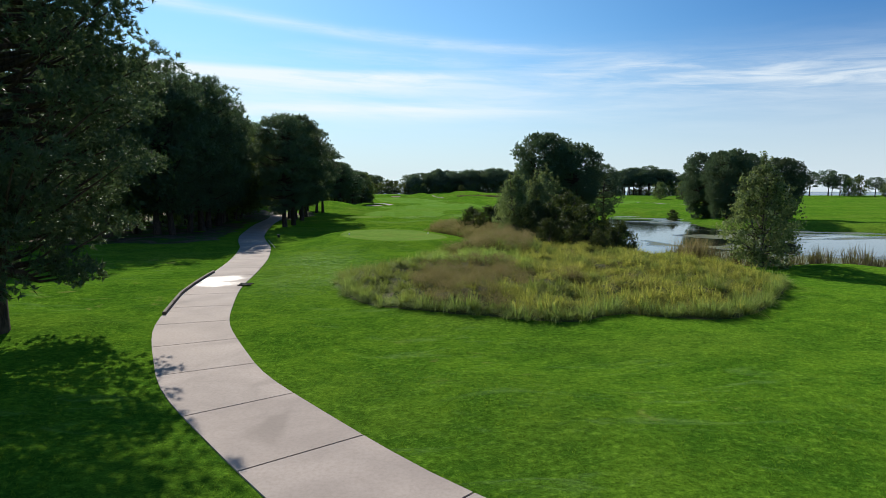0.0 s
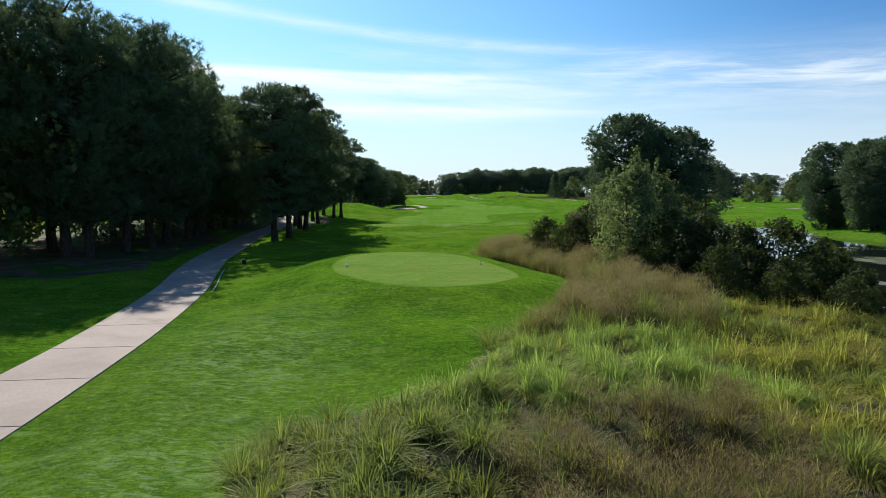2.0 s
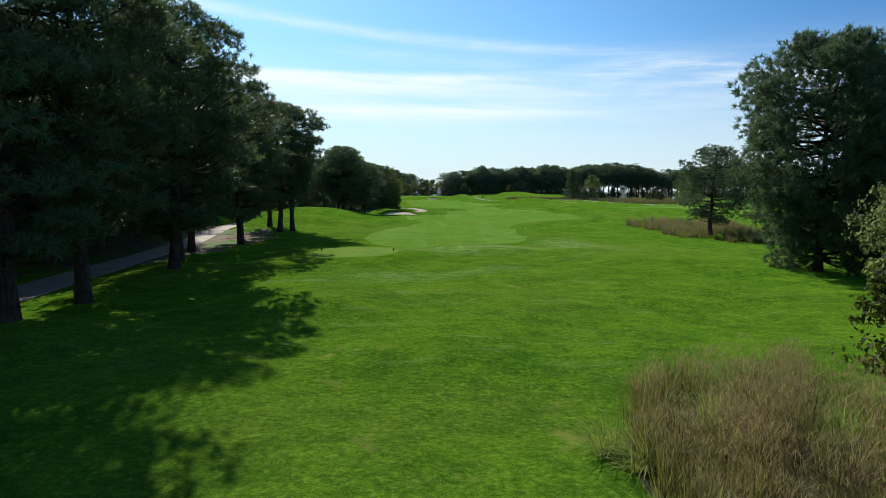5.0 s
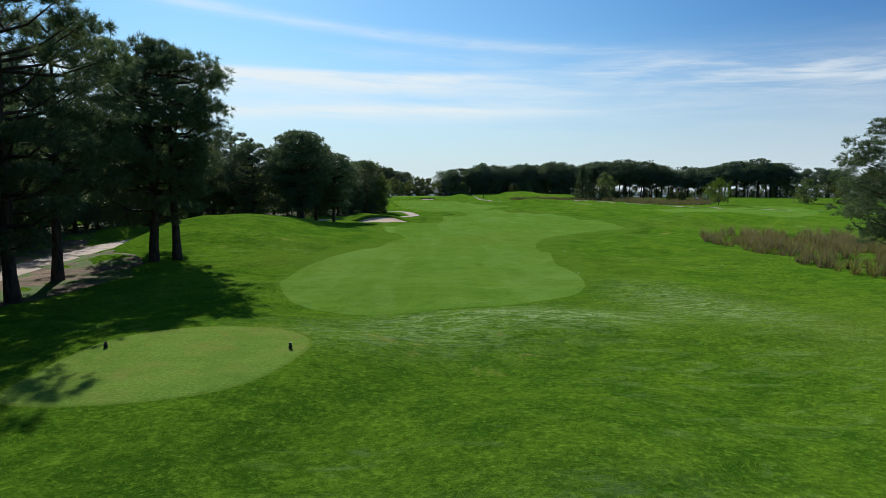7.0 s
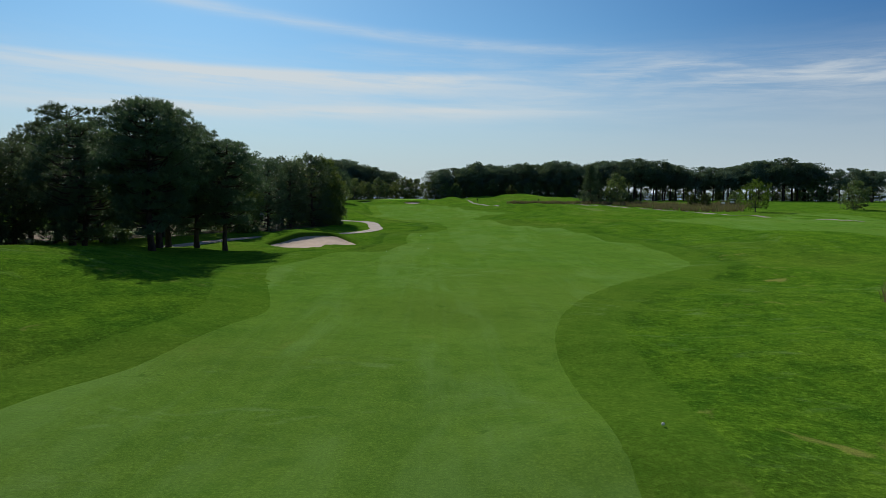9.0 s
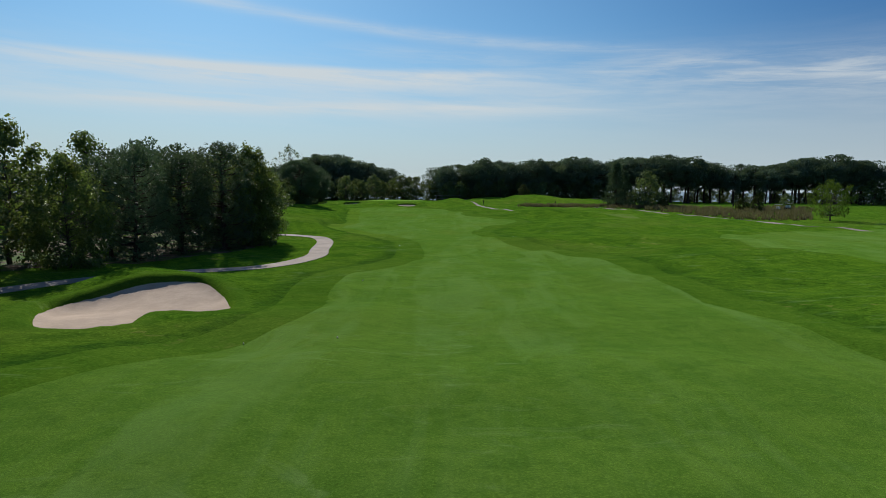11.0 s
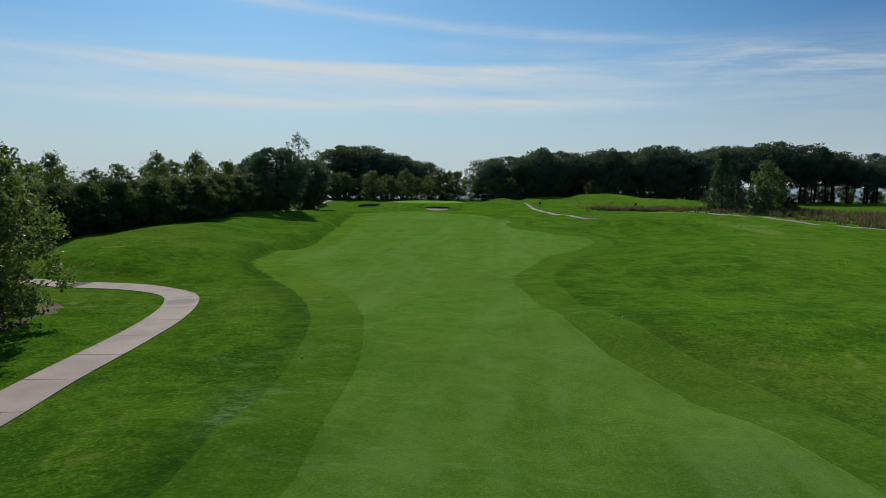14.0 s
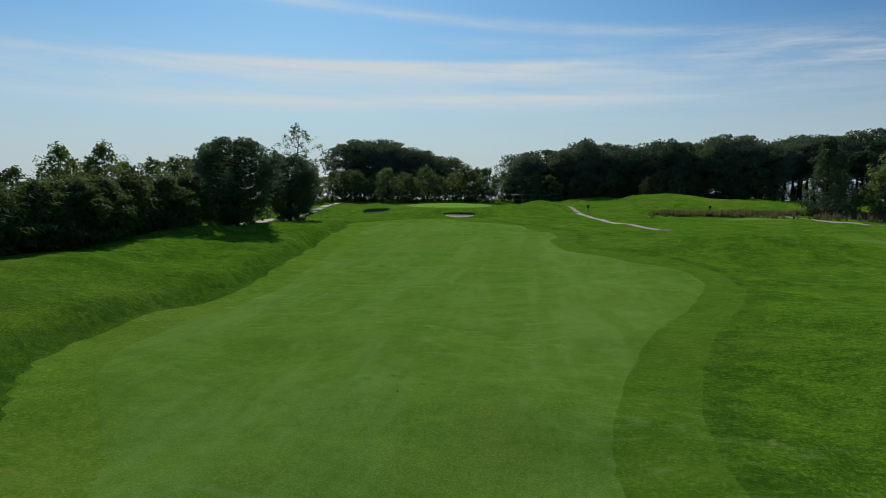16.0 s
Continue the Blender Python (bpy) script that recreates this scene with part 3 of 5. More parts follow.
def build_ground():
    gx, gy = steps(-36, 56, 0.8, -2200, 2200), steps(-6, 300, 0.9, -600, 3500)
    X, Y = np.meshgrid(gx, gy)
    Z = land(X.ravel(), Y.ravel()) - 0.30 * smooth(signed(BUNKER, X.ravel(), Y.ravel()), 0.25, -0.5)
    for outline in FAR_BUNKERS:
        Z = Z - 0.30 * smooth(signed(outline, X.ravel(), Y.ravel()), 0.25, -0.5)
    for outline in (FIRST_CUT, TEE_1, TEE_2, GREEN, NATIVE):
        Z = Z - 0.08 * smooth(signed(outline, X.ravel(), Y.ravel()), -0.15, -1.2)
    n, m = len(gx), len(gy)
    i = (np.arange(m - 1)[:, None] * n + np.arange(n - 1)).ravel()
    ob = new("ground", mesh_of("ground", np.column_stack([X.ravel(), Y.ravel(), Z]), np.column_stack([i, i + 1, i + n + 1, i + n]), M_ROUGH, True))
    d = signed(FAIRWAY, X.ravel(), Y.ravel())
    # Here wet is only the weight of the darker band, weaker on the right.
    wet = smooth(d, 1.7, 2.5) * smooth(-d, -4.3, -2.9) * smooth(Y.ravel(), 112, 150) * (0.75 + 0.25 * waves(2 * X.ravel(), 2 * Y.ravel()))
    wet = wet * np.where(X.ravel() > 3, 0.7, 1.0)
    ob.data.attributes.new("dark_band", "FLOAT", "POINT").data.foreach_set("value", np.clip(wet, 0, 1).astype(np.float32))
    dewy = np.zeros(X.size)
    for cx, cy, sx, sy, turn, k in DEW:
        dewy = np.maximum(dewy, k * lump(X.ravel(), Y.ravel(), cx, cy, sx, sy, turn))
    ob.data.attributes.new("dewy", "FLOAT", "POINT").data.foreach_set("value", dewy.astype(np.float32))
    return tagged(ob, "mown bright green rough grass rolling over low mounds", "ground", kind="structure")


def outset(loop, d, every):
    t = np.roll(loop, -1, 0) - np.roll(loop, 1, 0)
    n = np.column_stack([-t[:, 1], t[:, 0]]) / np.linalg.norm(t, axis=1)[:, None]
    return spline((loop + d * n)[::every], 0.8, True)


FIRST_CUT = FAIRWAY + (0.12 + 2.2 * smooth(FAIRWAY[:, 1], 103, 120))[:, None] * np.array([(b[1] - a[1], a[0] - b[0]) for a, b in zip(np.roll(FAIRWAY, 1, 0), np.roll(FAIRWAY, -1, 0))]) / np.linalg.norm(np.roll(FAIRWAY, -1, 0) - np.roll(FAIRWAY, 1, 0), axis=1)[:, None] * (-1)
FIRST_CUT = spline(FIRST_CUT[::6], 0.8, True)
build_ground()
wob = np.random.default_rng(3)
cut = sheet("first_cut", FIRST_CUT, 1.0, M_CUT, 0.012, "darker band of semi-rough grass along the fairway", "grass", 0.008, FAIRWAY)
cut_at = np.empty(len(cut.data.vertices) * 3, np.float32)
cut.data.vertices.foreach_get("co", cut_at)
cut_x, cut_y = cut_at[0::3], cut_at[1::3]
along_left = smooth(cut_y, 196, 212) * (cut_x < np.interp(cut_y, [196, 205, 220, 260, 300], [6, 5, 2, -2, -6]))
cut.data.attributes.new("mown_along", "FLOAT", "POINT").data.foreach_set("value", along_left.astype(np.float32))
sheet("fairway", FAIRWAY, 1.0, M_FAIRWAY, 0.018, "closely mown light green fairway turf", "fairway")
sheet("tee", TEE_1, 0.7, M_TEE, 0.012, "raised pale green closely mown tee box", "tee box")
sheet("tee", TEE_2, 0.7, M_TEE, 0.012, "small pale green closely mown tee box", "tee box")
RIGHT_FAIRWAY = spline([(40, 177), (52, 172), (66, 186), (78, 206), (92, 240), (84, 246), (70, 228), (54, 220), (42, 214), (37, 196)], 1.0, True)
sheet("fairway", RIGHT_FAIRWAY, 1.5, M_FAIRWAY, 0.028, "neighbouring light green fairway beyond the rough", "fairway")
RIGHT_TEES = [spline([(cx + a * math.cos(t), cy + b * math.sin(t)) for t in np.linspace(0, 2 * math.pi, 9)[:-1]], 0.6, True) for cx, cy, a, b in ((40, 255.6, 3.4, 2.2), (41.5, 265.5, 4.2, 2.0), (38.5, 296, 5.0, 1.8))]
for outline in RIGHT_TEES:
    sheet("tee", outline, 0.8, M_TEE, 0.03, "small pale tee box far across the rough", "tee box")
sheet("green", GREEN, 1.5, M_GREEN, 0.03, "raised smooth putting green far down the fairway", "putting green")


def build_bunker(outline, label, lip_label):
    """Sand inside the outline, under a rolled grass lip."""
    sheet("bunker", outset(outline, -0.42, 2), 0.5, M_SAND, 0.0, label, "bunker", 0.35)
    along = np.roll(outline, -1, 0) - np.roll(outline, 1, 0)
    across = np.column_stack([-along[:, 1], along[:, 0]]) / np.linalg.norm(along, axis=1)[:, None]
    if np.sum(outline[:, 0] * np.roll(outline[:, 1], -1) - np.roll(outline[:, 0], -1) * outline[:, 1]) > 0:
        across = -across
    rings = [outline + d * across for d in (0.9, 0.3, 0.02, -0.2, -0.45, -0.6)]
    n = len(outline)
    lip_v = np.concatenate([np.column_stack([q, land(q[:, 0], q[:, 1]) + up]) for q, up in zip(rings, (-0.02, 0.03, 0.07, 0.06, 0.02, -0.2))])
    lip_f = np.array([(r * n + k, r * n + (k + 1) % n, (r + 1) * n + (k + 1) % n, (r + 1) * n + k) for r in range(len(rings) - 1) for k in range(n)])
    tagged(new("bunker_lip", mesh_of("bunker_lip", lip_v, lip_f, M_CUT, True)), lip_label, "grass", kind="structure")


build_bunker(BUNKER, "kidney-shaped bunker of pale pinkish sand", "steep grassy lip round the sand bunker")
for outline in FAR_BUNKERS:
    build_bunker(outline[::-1], "small pot bunker of pale sand before the putting green", "shaded grass face round the small bunker")
FLOOR = spline([(-44, 50), (-30, 49), (-23, 50.2), (-19.2, 50.6), (-16.6, 53), (-17.4, 58), (-18.6, 68), (-20.5, 78), (-20.9, 86), (-17.6, 88), (-15.6, 92), (-16.4, 98), (-15.6, 104), (-16.6, 111), (-21, 116.5), (-29, 127), (-37, 148), (-31, 164), (-24.5, 171), (-17.5, 178.5), (-13, 186), (-12.6, 198), (-17, 203), (-44, 205)], 1.0, True)
FLOOR = FLOOR + wob.normal(0, 0.28, FLOOR.shape)
sheet("forest_floor", FLOOR, 1.5, M_LITTER, 0.02, "brown pine straw and bare earth under the trees", "forest floor")
sheet("wild_patch", NATIVE, 0.8, M_THATCH, 0.02, "matted dark thatch under the wild grass", "ground")
wo = spline([(15, 43), (17, 52), (22.5, 62), (26.5, 72), (30, 92), (40, 116), (50, 116), (50, 98), (45, 86), (48, 78), (62, 69), (80, 60), (73, 42), (50, 34), (36, 33), (26, 36), (19, 39)], 1.5, True)
wv = np.column_stack([wo, np.full(len(wo), -0.62)])
wme = mesh_of("pond", wv, np.arange(len(wo), dtype=np.int32)[None, :], M_WATER)
bay = mesh_of("bay", np.array([(-900, 392, -0.7), (1600, 392, -0.7), (1600, 3300, -0.7), (-900, 3300, -0.7)]), np.array([[0, 1, 2, 3]]), M_BAY)
tagged(new("bay", bay), "pale open water beyond the far tree belt", "water", kind="structure")
tagged(new("pond", wme), "still pond reflecting the sky, partly covered by algae", "pond", kind="structure")


def build_path(name, line, half, label):
    """Concrete slabs with open joints on a dark bed."""
    t = np.gradient(line, axis=0)
    t /= np.linalg.norm(t, axis=1)[:, None]
    nrm = np.column_stack([t[:, 1], -t[:, 0]])
    s = np.concatenate([[0], np.cumsum(np.linalg.norm(np.diff(line, axis=0), axis=1))])

    def strip(a, b, w, lift, thick):
        q = np.linspace(a, b, max(3, int((b - a) / 0.7)))
        cx, cy = np.interp(q, s, line[:, 0]), np.interp(q, s, line[:, 1])
        nx, ny = np.interp(q, s, nrm[:, 0]), np.interp(q, s, nrm[:, 1])
        verts = []
        for k in (-1, -0.5, 0, 0.5, 1):
            taper = 1.0 - 0.22 * smooth(cy, 150, 178)
            px, py = cx + nx * k * w * taper, cy + ny * k * w * taper
            verts.append(np.column_stack([px, py, land(px, py) + lift]))
        n = len(q)
        top = np.concatenate(verts)
        low = np.concatenate([verts[0], verts[-1]]) - np.array([0, 0, thick])
        f = []
        for r in range(4):
            for i in range(n - 1):
                f.append((r * n + i, (r + 1) * n + i, (r + 1) * n + i + 1, r * n + i + 1))
        for i in range(n - 1):
            f.append((5 * n + i, i, i + 1, 5 * n + i + 1))
            f.append((4 * n + i, 6 * n + i, 6 * n + i + 1, 4 * n + i + 1))
        f.append((0, 5 * n, 6 * n, 4 * n))
        f.append((n - 1, 5 * n - 1, 7 * n - 1, 6 * n - 1))
        return np.concatenate([top, low]), np.array(f)
    v, f = strip(0, s[-1], half - 0.03, 0.008, 0.1)
    ob = new(name, mesh_of(name, v, f, M_JOINT))
    tagged(ob, label, "cart path", kind="structure")
    pitch = 2.9
    for k in range(int(s[-1] / pitch)):
        v, f = strip(k * pitch + 0.02, (k + 1) * pitch - 0.02, half, 0.030, 0.12)
        child(new("slab", mesh_of("slab", v, f, M_CONCRETE)), ob)
    return ob


# ---- plants ----
rng = np.random.default_rng(7)


def tube(points, radii, sides=6):
    """A tapered tube along points."""
    p, r = np.array(points, float), np.array(radii, float)
    t = np.gradient(p, axis=0)
    t /= np.linalg.norm(t, axis=1)[:, None] + 1e-9
    ref = np.array([0.0, 0.0, 1.0]) if abs(t[0][2]) < 0.8 else np.array([1.0, 0.0, 0.0])
    verts, faces = [], []
    for i in range(len(p)):
        a = np.cross(t[i], ref)
        a /= np.linalg.norm(a) + 1e-9
        b = np.cross(t[i], a)
        for k in range(sides):
            w = 2 * math.pi * k / sides
            verts.append(p[i] + r[i] * (math.cos(w) * a + math.sin(w) * b))
    for i in range(len(p) - 1):
        for k in range(sides):
            q = (k + 1) % sides
            faces.append((i * sides + k, i * sides + q, (i + 1) * sides + q, (i + 1) * sides + k))
    return np.array(verts), np.array(faces)


def join(pieces):
    vs, fs, n = [], [], 0
    for v, f in pieces:
        vs.append(v)
        fs.append(f + n)
        n += len(v)
    return np.concatenate(vs), np.concatenate(fs)


def unit(n):
    d = rng.normal(size=(n, 3))
    return d / np.linalg.norm(d, axis=1)[:, None]


def laid(n, out, loose):
    """Directions that lie roughly along a rounded foliage mass, and the matching cross directions."""
    d = unit(n)
    d = d - out * (np.einsum("ij,ij->i", d, out) * 0.6)[:, None]
    d /= np.linalg.norm(d, axis=1)[:, None] + 1e-9
    side = np.cross(d, out + loose * unit(n))
    return d, side / (np.linalg.norm(side, axis=1)[:, None] + 1e-9)


def outward(p, hubs):
    o = p - hubs + np.array([0, 0, 0.02])
    return o / (np.linalg.norm(o, axis=1)[:, None] + 1e-9)


def needles(centres, per, length, width, hubs):
    """Bottle-brush tufts: narrow blades that radiate from each tuft's centre, away from the middle of its puff."""
    n = len(centres) * per
    c = np.repeat(centres, per, 0)
    d = outward(c, np.repeat(hubs, per, 0)) * 0.55 + unit(n) * 0.9 + np.array([0, 0, 0.2])
    d /= np.linalg.norm(d, axis=1)[:, None] + 1e-9
    side = np.cross(d, unit(n))
    side *= (width * rng.uniform(0.7, 1.3, n) / (np.linalg.norm(side, axis=1) + 1e-9))[:, None]
    c = c + unit(n) * (length * rng.uniform(0.0, 0.45, n))[:, None]
    v = np.stack([c - side, c + side, c + d * (length * rng.uniform(0.6, 1.25, n))[:, None]], 1).reshape(-1, 3)
    return v, np.arange(3 * n).reshape(-1, 3)


def leaves(centres, radius, per, size, droop, slim, hubs):
    """Small pointed leaves folded along their middle, in clumps."""
    n = len(centres) * per
    c = np.repeat(centres, per, 0) + unit(n) * (np.repeat(radius, per) * rng.uniform(0.05, 1.0, n) ** 0.45)[:, None]
    d, side = laid(n, outward(c, np.repeat(hubs, per, 0)), 0.7)
    d[:, 2] -= droop
    s = size * rng.uniform(0.6, 1.4, n)[:, None]
    v = np.stack([c, c + d * s * 0.5 + side * s * slim, c + d * s, c + d * s * 0.5 - side * s * slim + unit(n) * s * 0.1], 1).reshape(-1, 3)
    i = np.arange(n)[:, None] * 4
    return v, np.concatenate([i + np.array([[0, 1, 2]]), i + np.array([[0, 2, 3]])], 1).reshape(-1, 3)


def wood_mesh(wood, mat):
    v, f = join(wood)
    f = np.concatenate([f[:, [0, 1, 2]], f[:, [0, 2, 3]]])
    return mesh_of("trunk", v, f, mat, True)


def pine_tree(height, spread, bare, puffs, clumps, per, length, width, seed, puff=1.0, flat=1.0, mat=None, peak=0.55, sides=5):
    """Loblolly-like pine: straight trunk, limbs that end in billowing needle puffs, uneven rounded crown. Meshes of trunk and crown."""
    global rng
    rng = np.random.default_rng(seed)
    zs = np.linspace(-0.4, height * 0.95, 9)
    bend = np.cumsum(rng.normal(0, 0.07, (9, 2)), 0)
    bend -= bend[0]
    r0 = 0.018 * height + 0.03
    spine = np.column_stack([bend, zs])
    wood = [tube(spine, np.linspace(r0, 0.03, 9) * np.array([1.3] + [1] * 8), 8)]
    centres, hubs = [], []
    for k in range(puffs):
        f = (k + rng.uniform(0, 1)) / puffs
        z = height * (bare + (0.965 - bare) * f)
        if peak < 0.3:
            prof = 0.12 + 0.9 * (1 - f) ** 0.75
        elif f > peak:
            prof = math.sqrt(max(0.02, 1 - ((f - peak) / (1.03 - peak)) ** 2))
        else:
            prof = 0.50 + 0.50 * math.sin(0.5 * math.pi * f / peak)
        reach = spread * prof * (rng.uniform(0.45, 1.0) ** 0.5) * rng.uniform(0.85, 1.15)
        w = k * 2.399 + rng.uniform(-0.6, 0.6)
        pr = puff * rng.uniform(0.7, 1.25) * (0.65 + 0.45 * prof)
        reach = max(0.15, reach - pr * 0.5)
        z += 0.12 * height * rng.normal(0, 0.35) * (1 - f)
        base_z = max(height * bare * 0.85, z - reach * rng.uniform(0.15, 0.55))
        base = np.array([np.interp(base_z, zs, bend[:, 0]), np.interp(base_z, zs, bend[:, 1]), base_z])
        end = np.array([base[0] + math.cos(w) * reach, base[1] + math.sin(w) * reach, z])
        mid = (base + end) / 2 + np.array([0, 0, -0.12 * reach])
        wood.append(tube([base, mid, end], [0.03 + 0.007 * height * (1 - 0.7 * f), 0.045, 0.015], sides))
        c = end + unit(clumps) * (pr * rng.uniform(0.08, 1.0, clumps) ** 0.4)[:, None] * np.array([1.0, 1.0, 0.62 * flat])
        centres.append(c)
        hubs.append(np.repeat(end[None, :] - np.array([[0, 0, 0.25 * pr]]), clumps, 0))
    trunk = wood_mesh(wood, M_BARK)
    v, f = needles(np.concatenate(centres), per, length, width, np.concatenate(hubs))
    return trunk, mesh_of("crown", v, f, mat or M_PINE)


def leafy_tree(height, spread, bare, puffs, clumps, per, size, mat, seed, bark_mat=None, stems=1, puff=1.0, profile=0.6, droop=0.25, slim=0.42, spiky=0):
    """Broad-leaved tree or large shrub: one or several stems, limbs, and an uneven crown of leaf clumps."""
    global rng
    rng = np.random.default_rng(seed)
    wood, ends, spine = [], [], []
    for s in range(stems):
        ang = 2 * math.pi * s / stems + rng.uniform(0, 1)
        lean = 0.0 if stems == 1 else rng.uniform(0.12, 0.4) * spread
        base = np.array([0.15 * math.cos(ang), 0.15 * math.sin(ang), -0.3]) if stems > 1 else np.array([0, 0, -0.3])
        end = np.array([lean * math.cos(ang), lean * math.sin(ang), height * rng.uniform(0.75, 0.9)])
        q = np.array([base + (end - base) * u + np.append(rng.normal(0, 0.012 * height, 2), 0) * (u > 0) for u in np.linspace(0, 1, 6)])
        wood.append(tube(q, np.linspace(0.016 * height / math.sqrt(stems) + 0.025, 0.02, 6), 7))
        spine.append(q)
    centres, radii, hubs = [], [], []
    for k in range(puffs):
        f = (k + rng.uniform(0, 1)) / puffs
        z = height * (bare + (0.90 - bare) * f)
        prof = math.sin(math.pi * (0.16 + 0.74 * f)) ** profile
        pr = puff * rng.uniform(0.65, 1.25) * (0.6 + 0.5 * prof)
        reach = max(0.1, spread * prof * (1 - 0.75 * f ** 5) * rng.uniform(0.35, 1.0) ** 0.5 * rng.uniform(0.85, 1.18) - 0.5 * pr)
        w = k * 2.399 + rng.uniform(-0.7, 0.7)
        q = spine[k % stems]
        bz = max(height * 0.12, z - reach * rng.uniform(0.3, 0.8))
        b = np.array([np.interp(bz, q[:, 2], q[:, i]) for i in range(3)])
        e = np.array([math.cos(w) * reach, math.sin(w) * reach, z])
        wood.append(tube([b, (b + e) / 2 + np.array([0, 0, -0.06 * reach]), e], [0.03 + 0.004 * height, 0.028, 0.010], 3))
        c = e + unit(clumps) * (pr * rng.uniform(0.1, 1.0, clumps) ** 0.5)[:, None] * np.array([1, 1, 0.85])
        if spiky and f > 0.35 and k % 2 == 0:
            tip = e + np.column_stack([rng.normal(0, 0.08, spiky), rng.normal(0, 0.08, spiky), np.linspace(0.2, rng.uniform(0.7, 1.4), spiky)])
            centres.append(tip)
            hubs.append(np.repeat(e[None, :], spiky, 0))
            radii.append(np.full(spiky, 0.12))
            wood.append(tube([e, tip[-1]], [0.02, 0.006], 4))
        c[:, 2] = np.maximum(c[:, 2], 0.2)
        centres.append(c)
        hubs.append(np.repeat(e[None, :], clumps, 0))
        radii.append(np.full(clumps, pr * 0.4) * rng.uniform(0.7, 1.25, clumps))
    trunk = wood_mesh(wood, bark_mat or M_BARK_GREY)
    v, f = leaves(np.concatenate(centres), np.concatenate(radii), per, size, droop, slim, np.concatenate(hubs))
    return trunk, mesh_of("crown", v, f, mat)


def plant(kind, meshes, x, y, scale=1.0, turn=None, label="", category="tree", group="", stretch=1.0, sink=0.0):
    e = new(kind)
    e.location = (x, y, land1(x, y) - sink)
    e.rotation_euler = (0, 0, rng.uniform(0, 6.28) if turn is None else radians(turn))
    e.scale = (scale, scale, scale * stretch)
    for n, me in zip(("trunk", "crown"), meshes):
        child(new(n, me), e)
    return tagged(e, label, category, group)


# kinds of plants; pines are 12 m high, the rest as given
PINES = [pine_tree(12, 3.9, (0.33, 0.20, 0.35, 0.24)[k], 66, 36, 22, 0.29, 0.016, 11 + k, 0.95, 0.6, None, 0.6) for k in range(4)]
THICK_PINES = [pine_tree(12, 4.0, (0.24, 0.18)[k], 112, 36, 16, 0.29, 0.020, 15 + k, 0.95, 0.6, None, 0.6) for k in range(2)]
FULL_PINES = [pine_tree(12, 4.0, 0.18, 84, 34, 20, 0.30, 0.018, 21 + k, 1.0, 0.95, None, 0.5) for k in range(3)]
ROUND_PINES = [pine_tree(12, 4.9, 0.07, 170, 38, 22, 0.30, 0.026, 26 + k, 1.2, 1.0, None, 0.66) for k in range(2)]
FAR_PINES = [pine_tree(12, 4.6, 0.42, 34, 84, 5, 0.25, 0.080, 31 + k, 1.35, 0.85, M_HAZED_PINE, 0.62, 3) for k in range(3)]
MID_PINES = [pine_tree(12, 4.0, 0.16, 56, 34, 6, 0.30, 0.066, 131 + k, 1.2, 1.0, None, 0.5, 3) for k in range(3)]
FAR_FULL = [pine_tree(12, 4.6, 0.14, 46, 84, 5, 0.25, 0.080, 36 + k, 1.4, 0.9, M_HAZED_PINE, 0.6, 3) for k in range(3)]
MID_BROADS = [leafy_tree(11, 3.8, 0.05, 42, 9, 16, 0.23, M_LEAF, 151 + k, None, 1, 1.25) for k in range(2)]
BROADS = [leafy_tree(11, 3.7, 0.12, 56, 10, 20, 0.20, M_LEAF, 51 + k, None, 1, 1.15) for k in range(3)]
OLIVES = [leafy_tree(6.0, 2.2, 0.04, 64, 11, 19, 0.120, M_OLIVE, 61 + k, None, 4, 0.70, 0.55, 0.2, 0.40, 8) for k in range(2)]
SHRUBS = [leafy_tree(4.0, 2.2, 0.02, 46, 8, 16, 0.145, M_DARKLEAF, 71 + k, None, 5, 0.75, 0.45) for k in range(3)]
BAMBOOS = [leafy_tree(7.0, 1.9, 0.02, 66, 8, 12, 0.36, M_BAMBOO, 77 + k, None, 7, 0.75, 0.35, 0.6, 0.11, 2) for k in range(2)]
FAR_BROADS = [leafy_tree(9, 3.6, 0.06, 34, 7, 10, 0.36, M_HAZED_LEAF, 81 + k, None, 2, 1.3, 0.6, 0.25, 0.42) for k in range(3)]
WALL_PINES = [pine_tree(12, 3.9, 0.03, 88, 30, 17, 0.30, 0.020, 121 + k, 1.1, 1.0, None, 0.4) for k in range(2)]
WALL_BROADS = [leafy_tree(11, 3.9, 0.02, 74, 10, 20, 0.20, M_LEAF, 171 + k, None, 1, 1.2, 0.4) for k in range(2)]
AIRY = [leafy_tree(18, 5.5, 0.42, 44, 5, 7, 0.28, M_HAZED_LEAF, 91, None, 1, 0.95, 0.6, 0.25, 0.42)]
WILLOW = [leafy_tree(8, 4.3, 0.14, 60, 8, 12, 0.24, M_LIME, 95, None, 1, 1.1, 0.45, 0.9, 0.2)]
NEAR_PINE = [pine_tree(15.5, 4.9, 0.14, 320, 54, 13, 0.17, 0.021, 13, 1.0, 0.85, None, 0.4)]
CYPRESS = [pine_tree(12, 3.9, 0.03, 80, 34, 6, 0.30, 0.075, 97, 1.1, 1.0, None, 0.25, 3)]

PINE_LABEL = "tall dark green pine with a bare furrowed trunk"
WOOD_LABEL = "dense dark green pine in the wood beside the cart path"
LEAF_LABEL = "dense dark green broad-leaved tree in the wood"


def pine(x, y, h, k=None, group="pines along the cart path", label=PINE_LABEL, wide=1.0, kinds=PINES):
    k = rng.integers(len(kinds)) if k is None else k
    s = h / 12.0
    return plant("pine_tree", kinds[k % len(kinds)], x, y, s * wide, None, label, "tree", group, 1 / wide)


